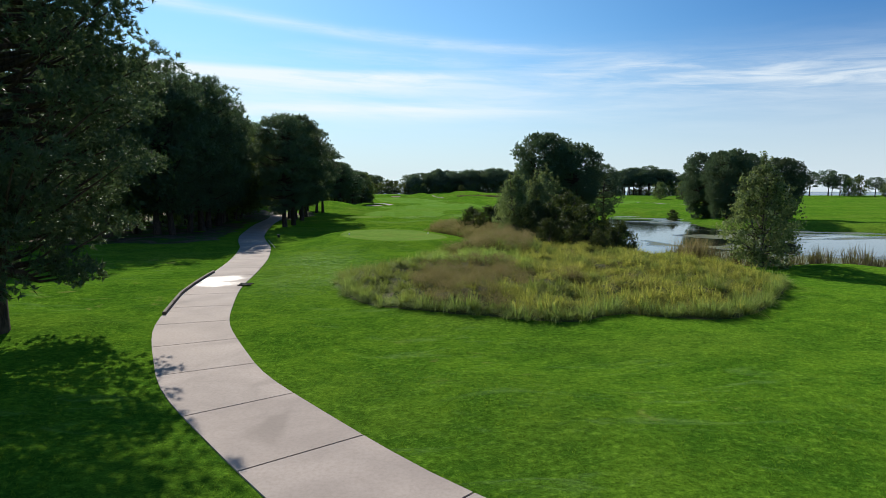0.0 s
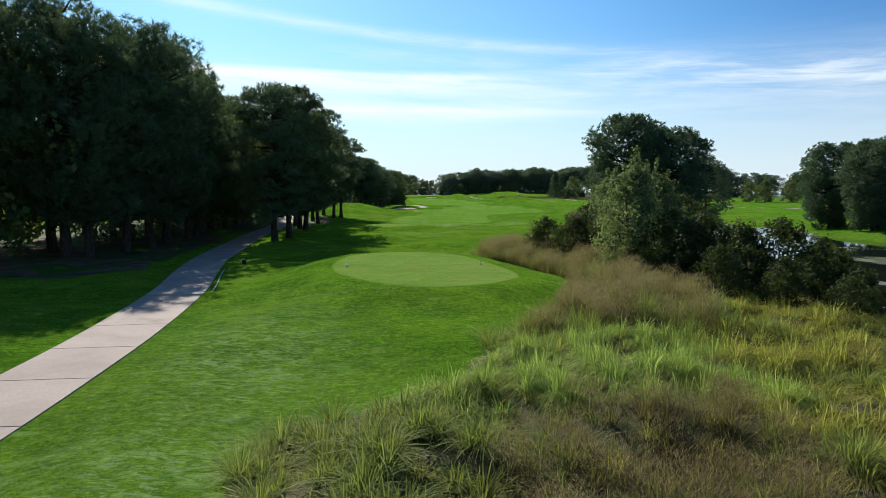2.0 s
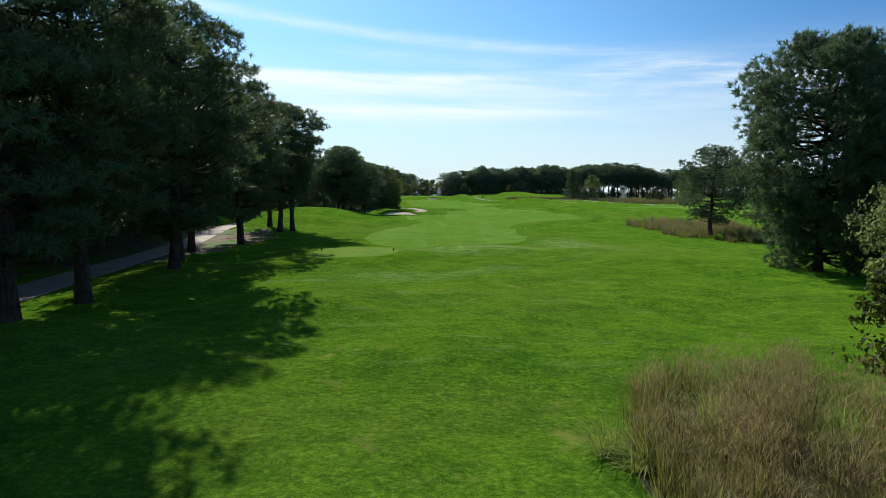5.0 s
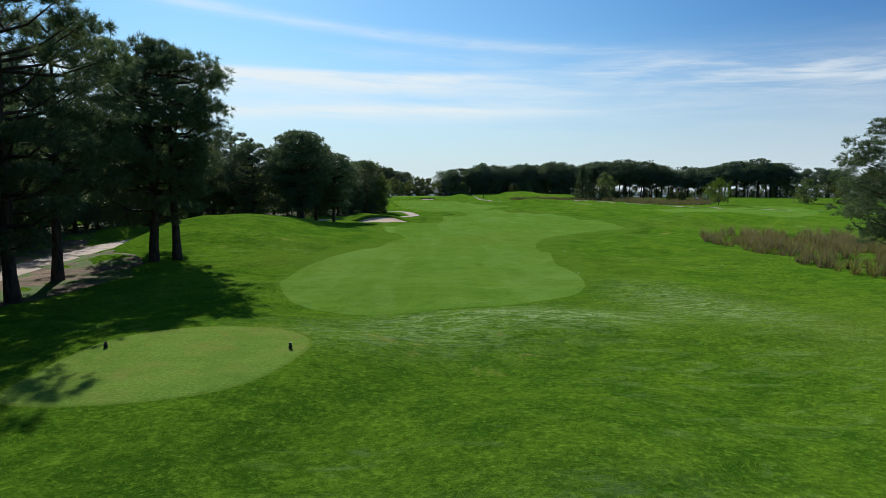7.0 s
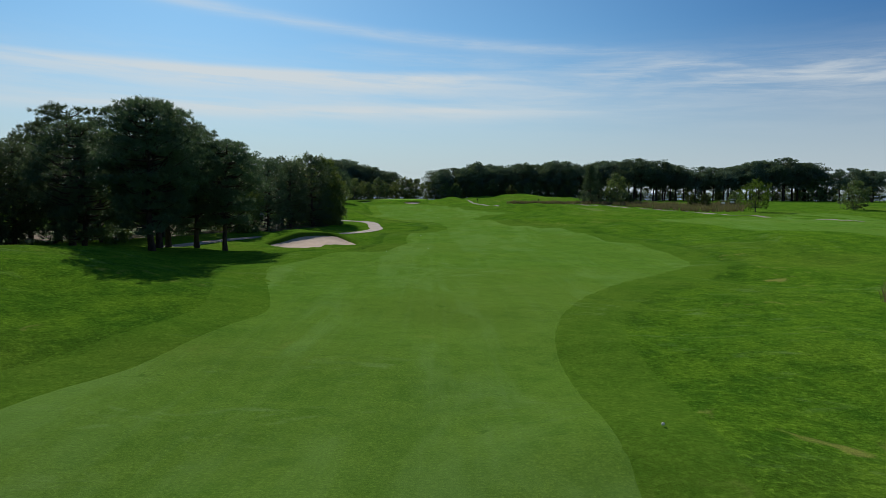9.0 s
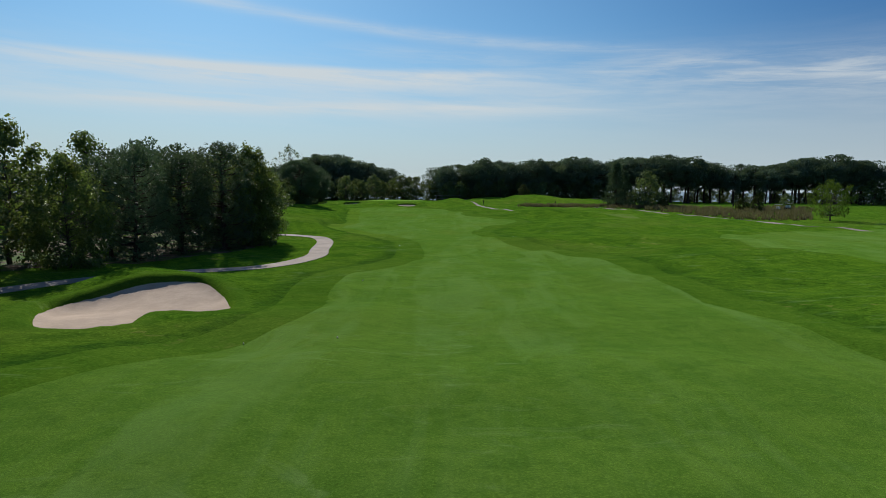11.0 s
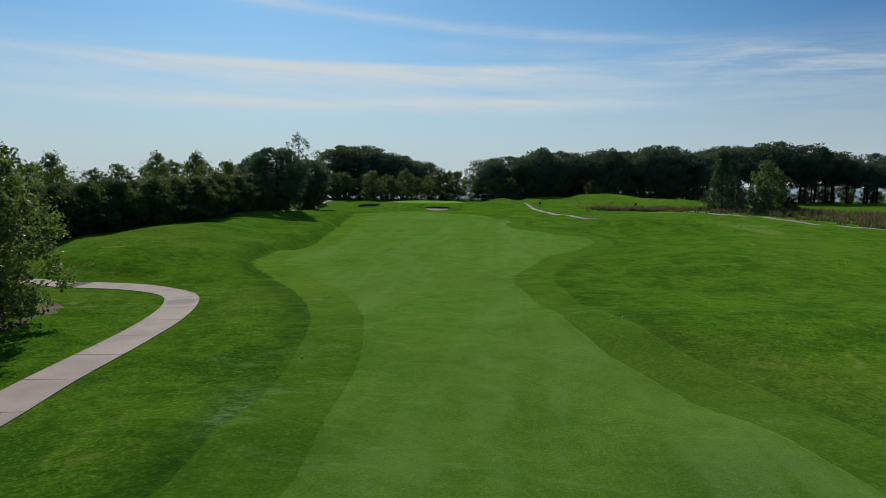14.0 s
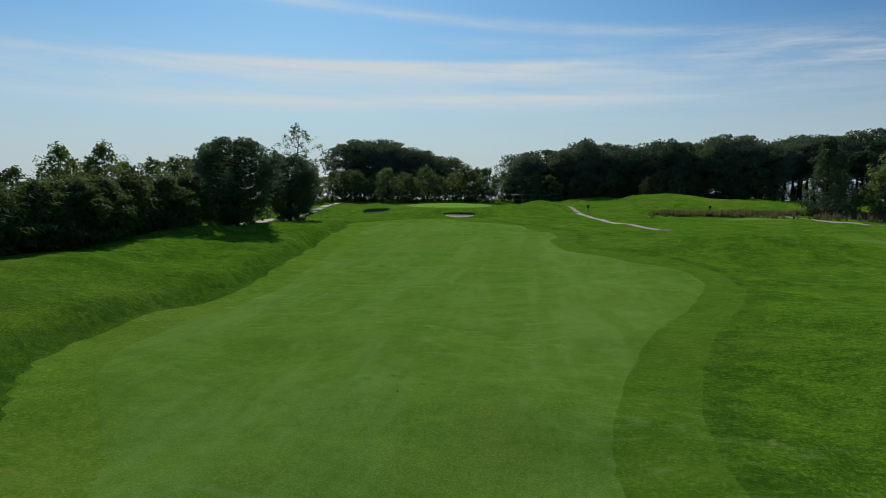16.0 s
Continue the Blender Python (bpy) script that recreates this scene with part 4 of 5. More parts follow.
def broad(x, y, h, group="woodland trees", label=LEAF_LABEL, wide=1.0, kinds=BROADS):
    return plant("broadleaf_tree", kinds[rng.integers(len(kinds))], x, y, h / (9.0 if kinds is FAR_BROADS else 11.0) * wide, None, label, "tree", group, 1 / wide)


# pines between the cart path and the tees
for x, y, h in ((-14.1, 71.8, 13.0), (-13.7, 75, 13.2), (-15.8, 88, 13), (-14.2, 83.6, 13.2), (-18.0, 95, 12.5), (-16.3, 100.3, 12.6), (-18.2, 106, 12.4), (-16.3, 111.7, 12.3), (-15.3, 112.5, 12.3), (-18.8, 117, 12.4)):
    pine(x, y, h, kinds=THICK_PINES if y < 86 else PINES)
plant("pine_tree", NEAR_PINE[0], -12.2, 18.6, 1.0, 40, "large dark pine beside the cart path with low boughs", "tree", "pines along the cart path")
# pines round the bunker
for x, y, h in ((-15.6, 146, 10), (-16.3, 148.5, 10.3), (-17.8, 153.4, 9.8), (-15.8, 153.9, 9.5), (-13.6, 154, 8.8), (-22.5, 150, 10)):
    pine(x, y, h, group="pines by the bunker", label="dark pine with a broad low crown near the bunker", wide=1.1, kinds=THICK_PINES)
# the wood: rows of tall pines and broad-leaved trees
wood = np.random.default_rng(5)
for row, (off, bushy) in enumerate(((0, 0.35), (4.5, 0.5), (9.5, 0.6))):
    y = 58.0 - row * 1.2
    while y < 199.5:
        edge = np.interp(y, [40, 55, 62, 70, 80, 96, 120, 135, 150, 160, 172, 180, 190, 198, 206], [-22, -22, -22, -21.7, -22.8, -25.2, -31, -34, -32, -30, -22.5, -16.5, -13.0, -13.2, -16.5])
        x = edge - off - wood.uniform(-0.6, 1.4)
        h = np.interp(y, [40, 60, 68, 76, 86, 110, 125, 140, 170, 205], [16, 15.8, 14.8, 15.4, 16.8, 15.8, 12.5, 10.8, 9.7, 10]) * wood.uniform(0.78, 1.06) * (1 + 0.08 * row)
        if wood.random() < bushy:
            broad(x, y, h, kinds=(BROADS if y < 118 else WALL_BROADS) if row == 0 else MID_BROADS)
        else:
            pine(x, y, h, group="woodland trees", label=WOOD_LABEL, kinds=(FULL_PINES if y < 118 else WALL_PINES) if row == 0 else MID_PINES)
        y += wood.uniform(3.4, 5.2) * (1.0, 1.4, 2.2)[row]
for x, y, h in ((-21.8, 58.5, 14.0), (-27, 51.5, 17), (-30.5, 47, 19), (-31, 56, 19.5)):
    pine(x, y, h, group="woodland trees", label=WOOD_LABEL, kinds=FULL_PINES)
pine(-26.9, 156, 11.6, group="woodland trees", label=WOOD_LABEL)
pine(-30, 206, 10, group="woodland trees", label=WOOD_LABEL)
broad(-13.3, 194.2, 10.2, label="broad-leaved tree with yellowing leaves at the path's bend", kinds=WALL_BROADS)
broad(-18.6, 200.5, 10.3, kinds=WALL_BROADS)

# by the pond
pine(18.8, 84.5, 12.1, 0, "pines by the pond", "dark bushy pine above the shrubs by the pond", 0.92, ROUND_PINES)
pine(22.2, 82, 10.4, 1, "pines by the pond", "dark bushy pine above the shrubs by the pond", 0.95, ROUND_PINES)
pine(28.5, 88, 8.8, 0, "pines by the pond", "dark pine on the bank of the pond", 1.0, FULL_PINES)
pine(23.9, 109.2, 8.2, 1, "pines by the pond", "low spreading pine beside dry reeds", 1.3, FULL_PINES)
for x, y, h in ((48.5, 98, 10.6), (47.5, 89, 10.2), (52, 93, 9.8), (55, 88, 9.0)):
    pine(x, y, h, None, "pines by the pond", "dark pine on the far bank of the pond", 0.95, ROUND_PINES)
OLIVE_LABEL = "grey-green small-leaved tree at the pond's edge"
for x, y, h, k in ((19.9, 33.4, 6.0, 0), (8.8, 49.7, 5.3, 1), (11.2, 61.4, 5.4, 0), (11.3, 53.8, 5.2, 1), (17, 75, 6.7, 1), (12.5, 68, 5.6, 0), (12, 63, 4.6, 1), (15.5, 70, 6.0, 0)):
    plant("olive_tree", OLIVES[k], x, y, h / 6.0, None, OLIVE_LABEL, "tree", "pond-side trees")
for x, y, h, k in ((9.9, 46.6, 2.6, 1), (13.2, 44.6, 3.6, 2), (14.9, 43.6, 2.5, 0), (11.2, 47.2, 3.2, 0), (12.0, 45.6, 3.1, 1), (11.6, 44.0, 2.0, 2), (9.9, 42.8, 1.9, 0), (11.2, 41.0, 1.7, 1), (12.6, 39.6, 1.4, 2), (14.0, 41.2, 2.0, 1), (10.3, 49.0, 3.2, 0), (16.2, 46.0, 3.2, 1), (9.6, 56.0, 3.6, 1), (12.6, 57.0, 3.8, 1), (14.2, 57.5, 3.6, 2), (6.1, 57.9, 2.5, 0), (7.3, 54.6, 2.6, 2), (9.5, 62.5, 3.0, 1), (14.5, 63, 4.0, 2), (17.5, 66, 4.2, 0), (19, 73, 4.4, 1), (10.5, 66, 3.4, 2), (49, 84, 3.0, 1), (51, 101, 3.0, 0), (45.5, 103, 2.2, 2)):
    plant("shrub", SHRUBS[k], x, y, h / 4.0, None, "dark dense shrub beside the pond", "shrub", "pond-side shrubs")

# bamboo-like thicket left of the far fairway, and the two pines beyond it
for k in range(34):
    u = (k % 17) / 16.0
    x = np.interp(u, [0, 0.35, 1], [-26.0, -26.4, -40]) - 3.2 * (k // 17) + rng.uniform(-0.5, 0.5)
    y = np.interp(u, [0, 0.35, 1], [252, 233, 203]) + 2.0 * (k // 17) + rng.uniform(-0.5, 0.5)
    plant("bamboo_clump", BAMBOOS[k % 2], x, y, rng.uniform(1.35, 1.6), None, "dense feathery green bamboo-like thicket clump", "bamboo", "bamboo thicket", rng.uniform(0.47, 0.51))
for x, y, h in ((-30, 247, 8.6), (-37, 250, 9.5), (-44, 240, 9.0), (-52, 232, 9.3), (-33, 262, 8.5)):
    broad(x, y, h, "trees behind the thicket", "dark broad-leaved tree behind the bamboo thicket", 1.0, MID_BROADS)
pine(-25, 260.5, 9.3, 1, "pines beside the far fairway", "broad dark pine beside the far fairway", 1.22, ROUND_PINES)
pine(-26, 277, 8.8, 3, "pines beside the far fairway", "broad dark pine beside the far fairway", 1.22, ROUND_PINES)
pine(-31, 268, 8.8, 1, "pines beside the far fairway", "broad dark pine beside the far fairway", 1.0, ROUND_PINES)
plant("airy_tree", AIRY[0], -43.5, 323, 1.05, None, "tall thin-leaved grey tree above the pines", "tree")

# far tree belts
far = np.random.default_rng(9)
BELT = "distant dark pine in the far tree belt"
BELT_LEAF = "distant broad-leaved tree in the far tree belt"


def belt_pine(x, y, h, kinds=FAR_PINES):
    w = far.uniform(1.1, 1.45)
    plant("pine_tree", kinds[far.integers(3)], x, y, h / 10.6 * w, far.uniform(0, 360), BELT, "tree", "far tree belt", 1 / w)


def belt_leaf(x, y, h):
    w = far.uniform(1.1, 1.4)
    plant("broadleaf_tree", FAR_BROADS[far.integers(3)], x, y, h / 8.4 * w, far.uniform(0, 360), BELT_LEAF, "tree", "far tree belt", 1 / w)


for k in range(13):                                     # dark pines, rear left
    u = k / 12.0
    belt_pine(-49 + 31 * u + far.uniform(-1, 1), 376 + far.uniform(-4, 4), np.interp(u, [0, 0.3, 1], [14.6, 15, 10.5]) * far.uniform(0.94, 1.04), FAR_FULL)
for k in range(24):                                     # lower leafy row behind the green
    u = k / 23.0
    belt_leaf(-62 + 72 * u + far.uniform(-1, 1), 346 + far.uniform(-4, 10) + 6 * u, far.uniform(6.5, 9.0))
for k in range(30):                                     # main block
    u = k / 29.0
    h = np.interp(u, [0, 0.3, 1], [10.4, 12.8, 13.4]) * far.uniform(0.84, 1.05)
    belt_pine(2 + 58 * u + far.uniform(-1.5, 1.5), 349 + far.uniform(-2, 16), h, FAR_PINES if far.random() < 0.5 else FAR_FULL)
for k in range(16):
    belt_leaf(4 + 54 * k / 15.0 + far.uniform(-1.5, 1.5), 345 + far.uniform(-2, 6), far.uniform(6, 9))
for k in range(58):                                     # stand of pines with bare trunks, to the right
    u = k / 57.0
    belt_pine(62 + 92 * u + far.uniform(-2, 2), 362 + far.uniform(-5, 14) - 10 * u, far.uniform(10.8, 14.2) + 1.3 * math.sin(9.0 * u), FAR_PINES)
for k in range(18):
    belt_leaf(60 + 110 * k / 17.0 + far.uniform(-3, 3), 366 + far.uniform(-4, 14) - 8 * k / 17.0, far.uniform(4.5, 7.5))
for k in range(64):                                     # scrub below the bare trunks
    belt_leaf(2 + 158 * k / 63.0 + far.uniform(-1, 1), 368 + far.uniform(-3, 8) - 8 * k / 63.0, far.uniform(2.0, 4.5))
for k in range(52):                                     # on to the right
    u = k / 51.0
    x, y = np.interp(u, [0, 0.4, 1], [150, 215, 330]), np.interp(u, [0, 0.4, 1], [352, 330, 235])
    (belt_pine if far.random() < 0.5 else belt_leaf)(x + far.uniform(-4, 4), y + far.uniform(-8, 8), far.uniform(9, 13))
for k in range(16):                                     # behind the wood, left
    belt_leaf(-64 - 4.5 * k, 330 - 5 * k + far.uniform(-5, 5), far.uniform(8, 11))
for x, y, h in ((118, 258, 8), (126, 262, 8.5), (111, 265, 7.5), (134, 258, 7.8), (152, 290, 9), (96, 300, 4)):
    belt_leaf(x, y, h)
plant("willow_tree", WILLOW[0], 78, 251, 1.0, None, "lone round bright green tree by a path", "tree")
plant("conifer_tree", CYPRESS[0], 51.5, 303, 1.02, None, "dark dense conical conifer at the reed bed", "tree", "conifers by the reeds", 1.0)
plant("conifer_tree", CYPRESS[0], 55.0, 307, 0.85, None, "dark dense conical conifer at the reed bed", "tree", "conifers by the reeds", 1.0)
for x, y, s in ((58.5, 300, 1.15), (61.5, 305, 1.0)):
    plant("broadleaf_tree", FAR_BROADS[1], x, y, s, None, "lighter green tree beside the conifers", "tree", "conifers by the reeds")
for x, y, s in ((63, 300, 0.7), (62, 296, 0.5), (77, 285, 0.75), (80, 284, 0.85), (29.5, 281 + 52, 0.9)):
    plant("shrub", SHRUBS[1], x, y, s * 1.1, None, "dark rounded shrub at the reed bed", "shrub", "far shrubs")

# ---- tall grasses ----


def tufts(name, spots, height, blades, width, mat, label, seed, lean=0.45, curve=0.5, droop=0.35, spread=0.10):
    """Many clumps of arching blades as one mesh, each blade in three bent segments."""
    r = np.random.default_rng(seed)
    n = len(spots) * blades
    base = np.repeat(np.column_stack([spots, land(spots[:, 0], spots[:, 1]) - 0.03]), blades, 0)
    hh = np.repeat(height * r.uniform(0.55, 1.35, len(spots)), blades) * r.uniform(0.55, 1.1, n)
    w = r.uniform(0, 2 * math.pi, n)
    out = np.column_stack([np.cos(w), np.sin(w), np.zeros(n)])
    base[:, :2] += out[:, :2] * (np.abs(r.normal(0, spread, n)) * (height / 0.7))[:, None]
    ln = lean * r.uniform(0.1, 1.3, n)
    f = w + r.normal(1.57, 0.5, n)
    side = np.column_stack([np.cos(f), np.sin(f), np.zeros(n)]) * (width * r.uniform(0.6, 1.3, n))[:, None]
    fall = (0.15 + droop * (0.4 + curve) * np.minimum(ln, 1.1))[:, None]

    def at(u):
        return base + out * (hh * ln * (0.55 * u + (0.25 + 0.35 * curve) * u * u))[:, None] + np.array([0, 0, 1]) * hh[:, None] * (1.15 * u - fall * u ** 2.2)
    a, b, c = at(0.4), at(0.75), at(1.0)
    v = np.stack([base - side, base + side, a - side, a + side, b - side * 0.7, b + side * 0.7, c], 1).reshape(-1, 3)
    i = np.arange(n)[:, None] * 7
    t = np.concatenate([i + np.array([q]) for q in ((0, 1, 3), (0, 3, 2), (2, 3, 5), (2, 5, 4), (4, 5, 6))], 1).reshape(-1, 3)
    return tagged(new(name, mesh_of(name, v, t, mat)), label, "grass", kind="stuff")


def scatter(outline, count, seed, inner=0.2):
    r = np.random.default_rng(seed)
    lo, hi = outline.min(0), outline.max(0)
    p = r.uniform(lo, hi, (count * 6, 2))
    p = p[signed(outline, p[:, 0], p[:, 1]) < -inner]
    return p[:count]


def patchy(p, scale, seed):
    """Smooth value noise in 0..1 at plan points."""
    return np.array([noise.noise(Vector((x / scale + seed, y / scale, seed * 1.7))) for x, y in p]) * 0.5 + 0.5


spots = scatter(NATIVE, 2000, 3)
y_, x_ = spots[:, 1], spots[:, 0]
n1, n2 = patchy(spots, 2.6, 4.0), patchy(spots, 1.1, 9.0)
dist = -signed(NATIVE, x_, y_)
on_ridge = (y_ > 37.6 + 1.5 * (n2 - 0.5)) & (x_ < np.interp(y_, [36, 45, 58, 66], [8.4, 8.6, 8.2, 7]))
lush = (y_ > 31.4 + 2 * (n1 - 0.5)) & (x_ < 6.6 + 3 * (n2 - 0.5)) & ~on_ridge
front = (x_ > 3.2) * smooth(-y_, -30, -24) * smooth(-dist, -6.0, -3.0)
russet = ~on_ridge & ~lush & ((0.60 - 0.7 * front - 0.45 * smooth(-x_, -1.4, 0.4) + 0.9 * lump(x_, y_, 3.0, 26.5, 1.6, 1.9) + 1.2 * (n1 - 0.5) - 0.45 * smooth(x_, 4.4, 7.0) * smooth(y_, 25.0, 28.0)) > 0.50)
green = (lush | (x_ < 2.0 + 3 * (n2 - 0.5)) | (n2 > 0.64)) & ~russet & ~on_ridge
yellow = ~russet & ~green & ~on_ridge
tufts("green_clump_grass", spots[lush], 0.72, 190, 0.0056, M_LUSH_GRASS, "bright green broad-bladed clumps beside the lawn", 40, 1.2, 1.1, 0.95, 0.09)
tufts("green_clump_grass", spots[green & ~lush], 0.62, 116, 0.0075, M_GREEN_GRASS, "arching green clump grass with pale glossy blades", 41, 1.0, 1.0, 0.55, 0.09)
tufts("yellow_grass", spots[yellow], 0.66, 120, 0.0064, M_YELLOW_GRASS, "yellow-green tussock grass in the wild patch", 42, 1.3, 1.1, 0.80, 0.13)
tufts("russet_grass", spots[russet], 0.52, 60, 0.0060, M_STEM, "fine brown grass stems in soft drifts", 43, 1.0, 0.8, 0.5, 0.16)
band = spots[on_ridge]
band = np.concatenate([band, band + np.random.default_rng(12).normal(0, 0.3, band.shape)])
band = band[signed(NATIVE, band[:, 0], band[:, 1]) < -0.15]
weedy = patchy(band, 1.5, 7.0) > 0.57
tufts("green_clump_grass", band[weedy], 0.80, 44, 0.0060, M_GREEN_GRASS, "green weeds growing through the brown bank", 59, 0.7, 0.7, 0.4, 0.13)
band = band[~weedy]
tufts("russet_grass", band, 0.86, 40, 0.0052, M_STEM, "tall brown-stemmed grass along the bank beside the tee", 49, 0.7, 0.6, 0.3, 0.12)


def plumes(name, spots, height, reach, count, size, label, seed):
    """Hazy seed heads over clumps of grass: short fine blades gathered near the tips."""
    r = np.random.default_rng(seed)
    n = len(spots) * count
    top = np.repeat(height * r.uniform(0.75, 1.15, len(spots)), count)
    d = r.normal(size=(n, 3))
    d /= np.linalg.norm(d, axis=1)[:, None]
    c = np.repeat(np.column_stack([spots, land(spots[:, 0], spots[:, 1])]), count, 0)
    c[:, :2] += d[:, :2] * (reach * r.uniform(0.2, 1.0, n) ** 0.5)[:, None]
    c[:, 2] += top * (0.80 + 0.26 * d[:, 2])
    way = np.column_stack([r.normal(0, 0.55, (n, 2)), np.full(n, 0.9)]) * (size * r.uniform(0.6, 1.4, n))[:, None]
    f = r.uniform(0, 6.283, n)
    side = np.column_stack([np.cos(f), np.sin(f), np.zeros(n)]) * 0.0042
    v = np.stack([c - side, c + side, c + way], 1).reshape(-1, 3)
    return tagged(new(name, mesh_of(name, v, np.arange(3 * n).reshape(-1, 3), M_BROWN_GRASS)), label, "grass", kind="stuff")


plumes("seed_heads", band, 1.0, 0.38, 180, 0.09, "soft pinkish-tan seed heads of the tall grass", 71)
plumes("seed_heads", spots[russet], 0.52, 0.36, 190, 0.075, "soft reddish-brown seed heads in the wild patch", 72)
fill = scatter(NATIVE, 1500, 8, 0.0)
fill = fill[(fill[:, 1] < 40) | (fill[:, 0] > 8.0)]
sunny = patchy(fill, 1.4, 2.0) > 0.52
tufts("yellow_grass", fill[sunny], 0.44, 44, 0.0058, M_YELLOW_GRASS, "short yellow-green tussocks between the taller grass", 44, 1.2, 0.9, 0.6, 0.15)
tufts("green_clump_grass", fill[~sunny], 0.44, 44, 0.0058, M_GREEN_GRASS, "short green grass between the taller clumps", 54, 1.2, 0.9, 0.6, 0.15)
rim = NATIVE[(NATIVE[:, 1] < 27) & (NATIVE[:, 0] > -3.2)]
rim = np.repeat(rim, 2, 0) + np.random.default_rng(6).normal(0, 0.14, (2 * len(rim), 2)) + np.array([0.0, 0.25])
tufts("green_clump_grass", rim, 0.66, 90, 0.008, M_GREEN_GRASS, "dense arching clumps along the front of the wild patch", 51, 0.9, 0.9, 0.6)
side_rim = NATIVE[(NATIVE[:, 1] > 37.5) & (NATIVE[:, 0] < np.interp(NATIVE[:, 1], [37, 45, 52, 60, 66], [3.2, 5.8, 5.6, 4.6, 4.2]))]
side_rim = np.repeat(side_rim, 3, 0) + np.random.default_rng(16).normal(0, 0.13, (3 * len(side_rim), 2)) + np.array([0.18, 0.0])
tufts("russet_grass", side_rim, 0.74, 40, 0.006, M_STEM, "brown-stemmed grass along the edge of the bank", 52, 0.4, 0.6, 0.3, 0.08)
plumes("seed_heads", side_rim[::2], 0.80, 0.28, 130, 0.08, "pinkish-tan seed heads at the edge of the bank", 73)
edge_tufts = np.array([(2.2, 62.3), (2.5, 61.5), (2.3, 59.6), (2.7, 58.7), (3.2, 57.2), (3.4, 56.8), (-2.9, 30.4), (-3.0, 29.6), (1.6, 37.2), (2.2, 38.0), (3.0, 39.4), (1.2, 36.6)])
tufts("green_clump_grass", np.repeat(edge_tufts, 3, 0) + np.random.default_rng(4).normal(0, 0.18, (36, 2)), 0.62, 90, 0.006, M_GREEN_GRASS, "bright green arching clumps at the edge of the drift", 50, 1.1, 1.0)
one = np.random.default_rng(2).normal((18.2, 37.9), 0.55, (26, 2))
tufts("plume_grass", one, 1.7, 60, 0.007, M_BROWN_GRASS, "tall ochre plume grass clump near the pond", 45, 0.4, 0.4)

SHORE = spline([(15, 41), (17.5, 52), (20, 57), (17, 60), (14, 52), (12.5, 45), (16, 37.5), (22, 33), (34, 30), (46, 31), (60, 36), (60, 38), (46, 34.5), (34, 33.5), (25, 36.5), (19, 39)], 0.8, True)
tufts("reeds", scatter(SHORE, 520, 14), 1.15, 34, 0.010, M_REED, "brown and green reeds along the pond's edge", 46, 0.35, 0.3)
REED_BED = spline([(22, 130), (21.5, 123), (20.6, 113), (20.5, 107), (24, 100), (30, 104), (31, 118), (36, 131), (31, 137), (25, 135)], 0.8, True)
bed = scatter(REED_BED, 760, 15)
thick = patchy(bed, 2.2, 6.0)
tufts("reeds", bed[thick > 0.52], 0.80, 34, 0.012, M_REED, "dry brown reeds and weeds beside the rough", 47, 0.5, 0.5)
tufts("reeds", bed[(thick <= 0.52) & (thick > 0.40)], 0.75, 34, 0.012, M_STEM, "low greenish-brown weeds among the reeds", 57, 0.8, 0.7)
plumes("seed_heads", bed[thick > 0.55], 0.90, 0.30, 40, 0.16, "purplish-brown seed heads over the reeds", 74)
FAR_REEDS = spline([(60, 262), (64, 252), (76, 254), (88, 275), (102, 298), (98, 306), (80, 296), (66, 306), (50, 298), (36, 304), (24, 302), (24, 298), (38, 299), (51, 292), (57, 280)], 1.5, True)
tufts("reeds", scatter(FAR_REEDS, 1500, 16), 1.0, 18, 0.028, M_REED, "band of brownish pink reeds on the far side", 48, 0.4, 0.3)

REED_STRIP = spline([(26, 306), (27, 300.5), (38, 300.5), (44, 304.5), (58, 297), (60, 303), (48, 309), (36, 308)], 1.0, True)
tufts("reeds", scatter(REED_STRIP, 700, 18), 0.9, 18, 0.028, M_REED, "low russet reeds before the far mounds", 58, 0.6, 0.5)

# ---- cart paths ----
build_path("cart_path", PATH, 1.12, "curving pale concrete cart path in jointed slabs")
build_path("cart_path", PATH_BACK, 1.05, "pale concrete cart path leading on behind the trees")
PATH_FAR = spline([(9.5, 352), (10.6, 334), (12.4, 316), (14.7, 300), (18.5, 285), (23, 276)], 0.8)
PATH_RIGHT = spline([(45, 302), (47.5, 295), (51, 285), (56, 270), (60, 258), (64, 245), (68, 230), (78, 200), (95, 168)], 0.8)
build_path("cart_path", PATH_FAR, 0.6, "pale cart path over the far mounds")
build_path("cart_path", PATH_RIGHT, 0.7, "narrow pale cart path along the reed bed")

# ---- rough grass blades near the line of flight ----


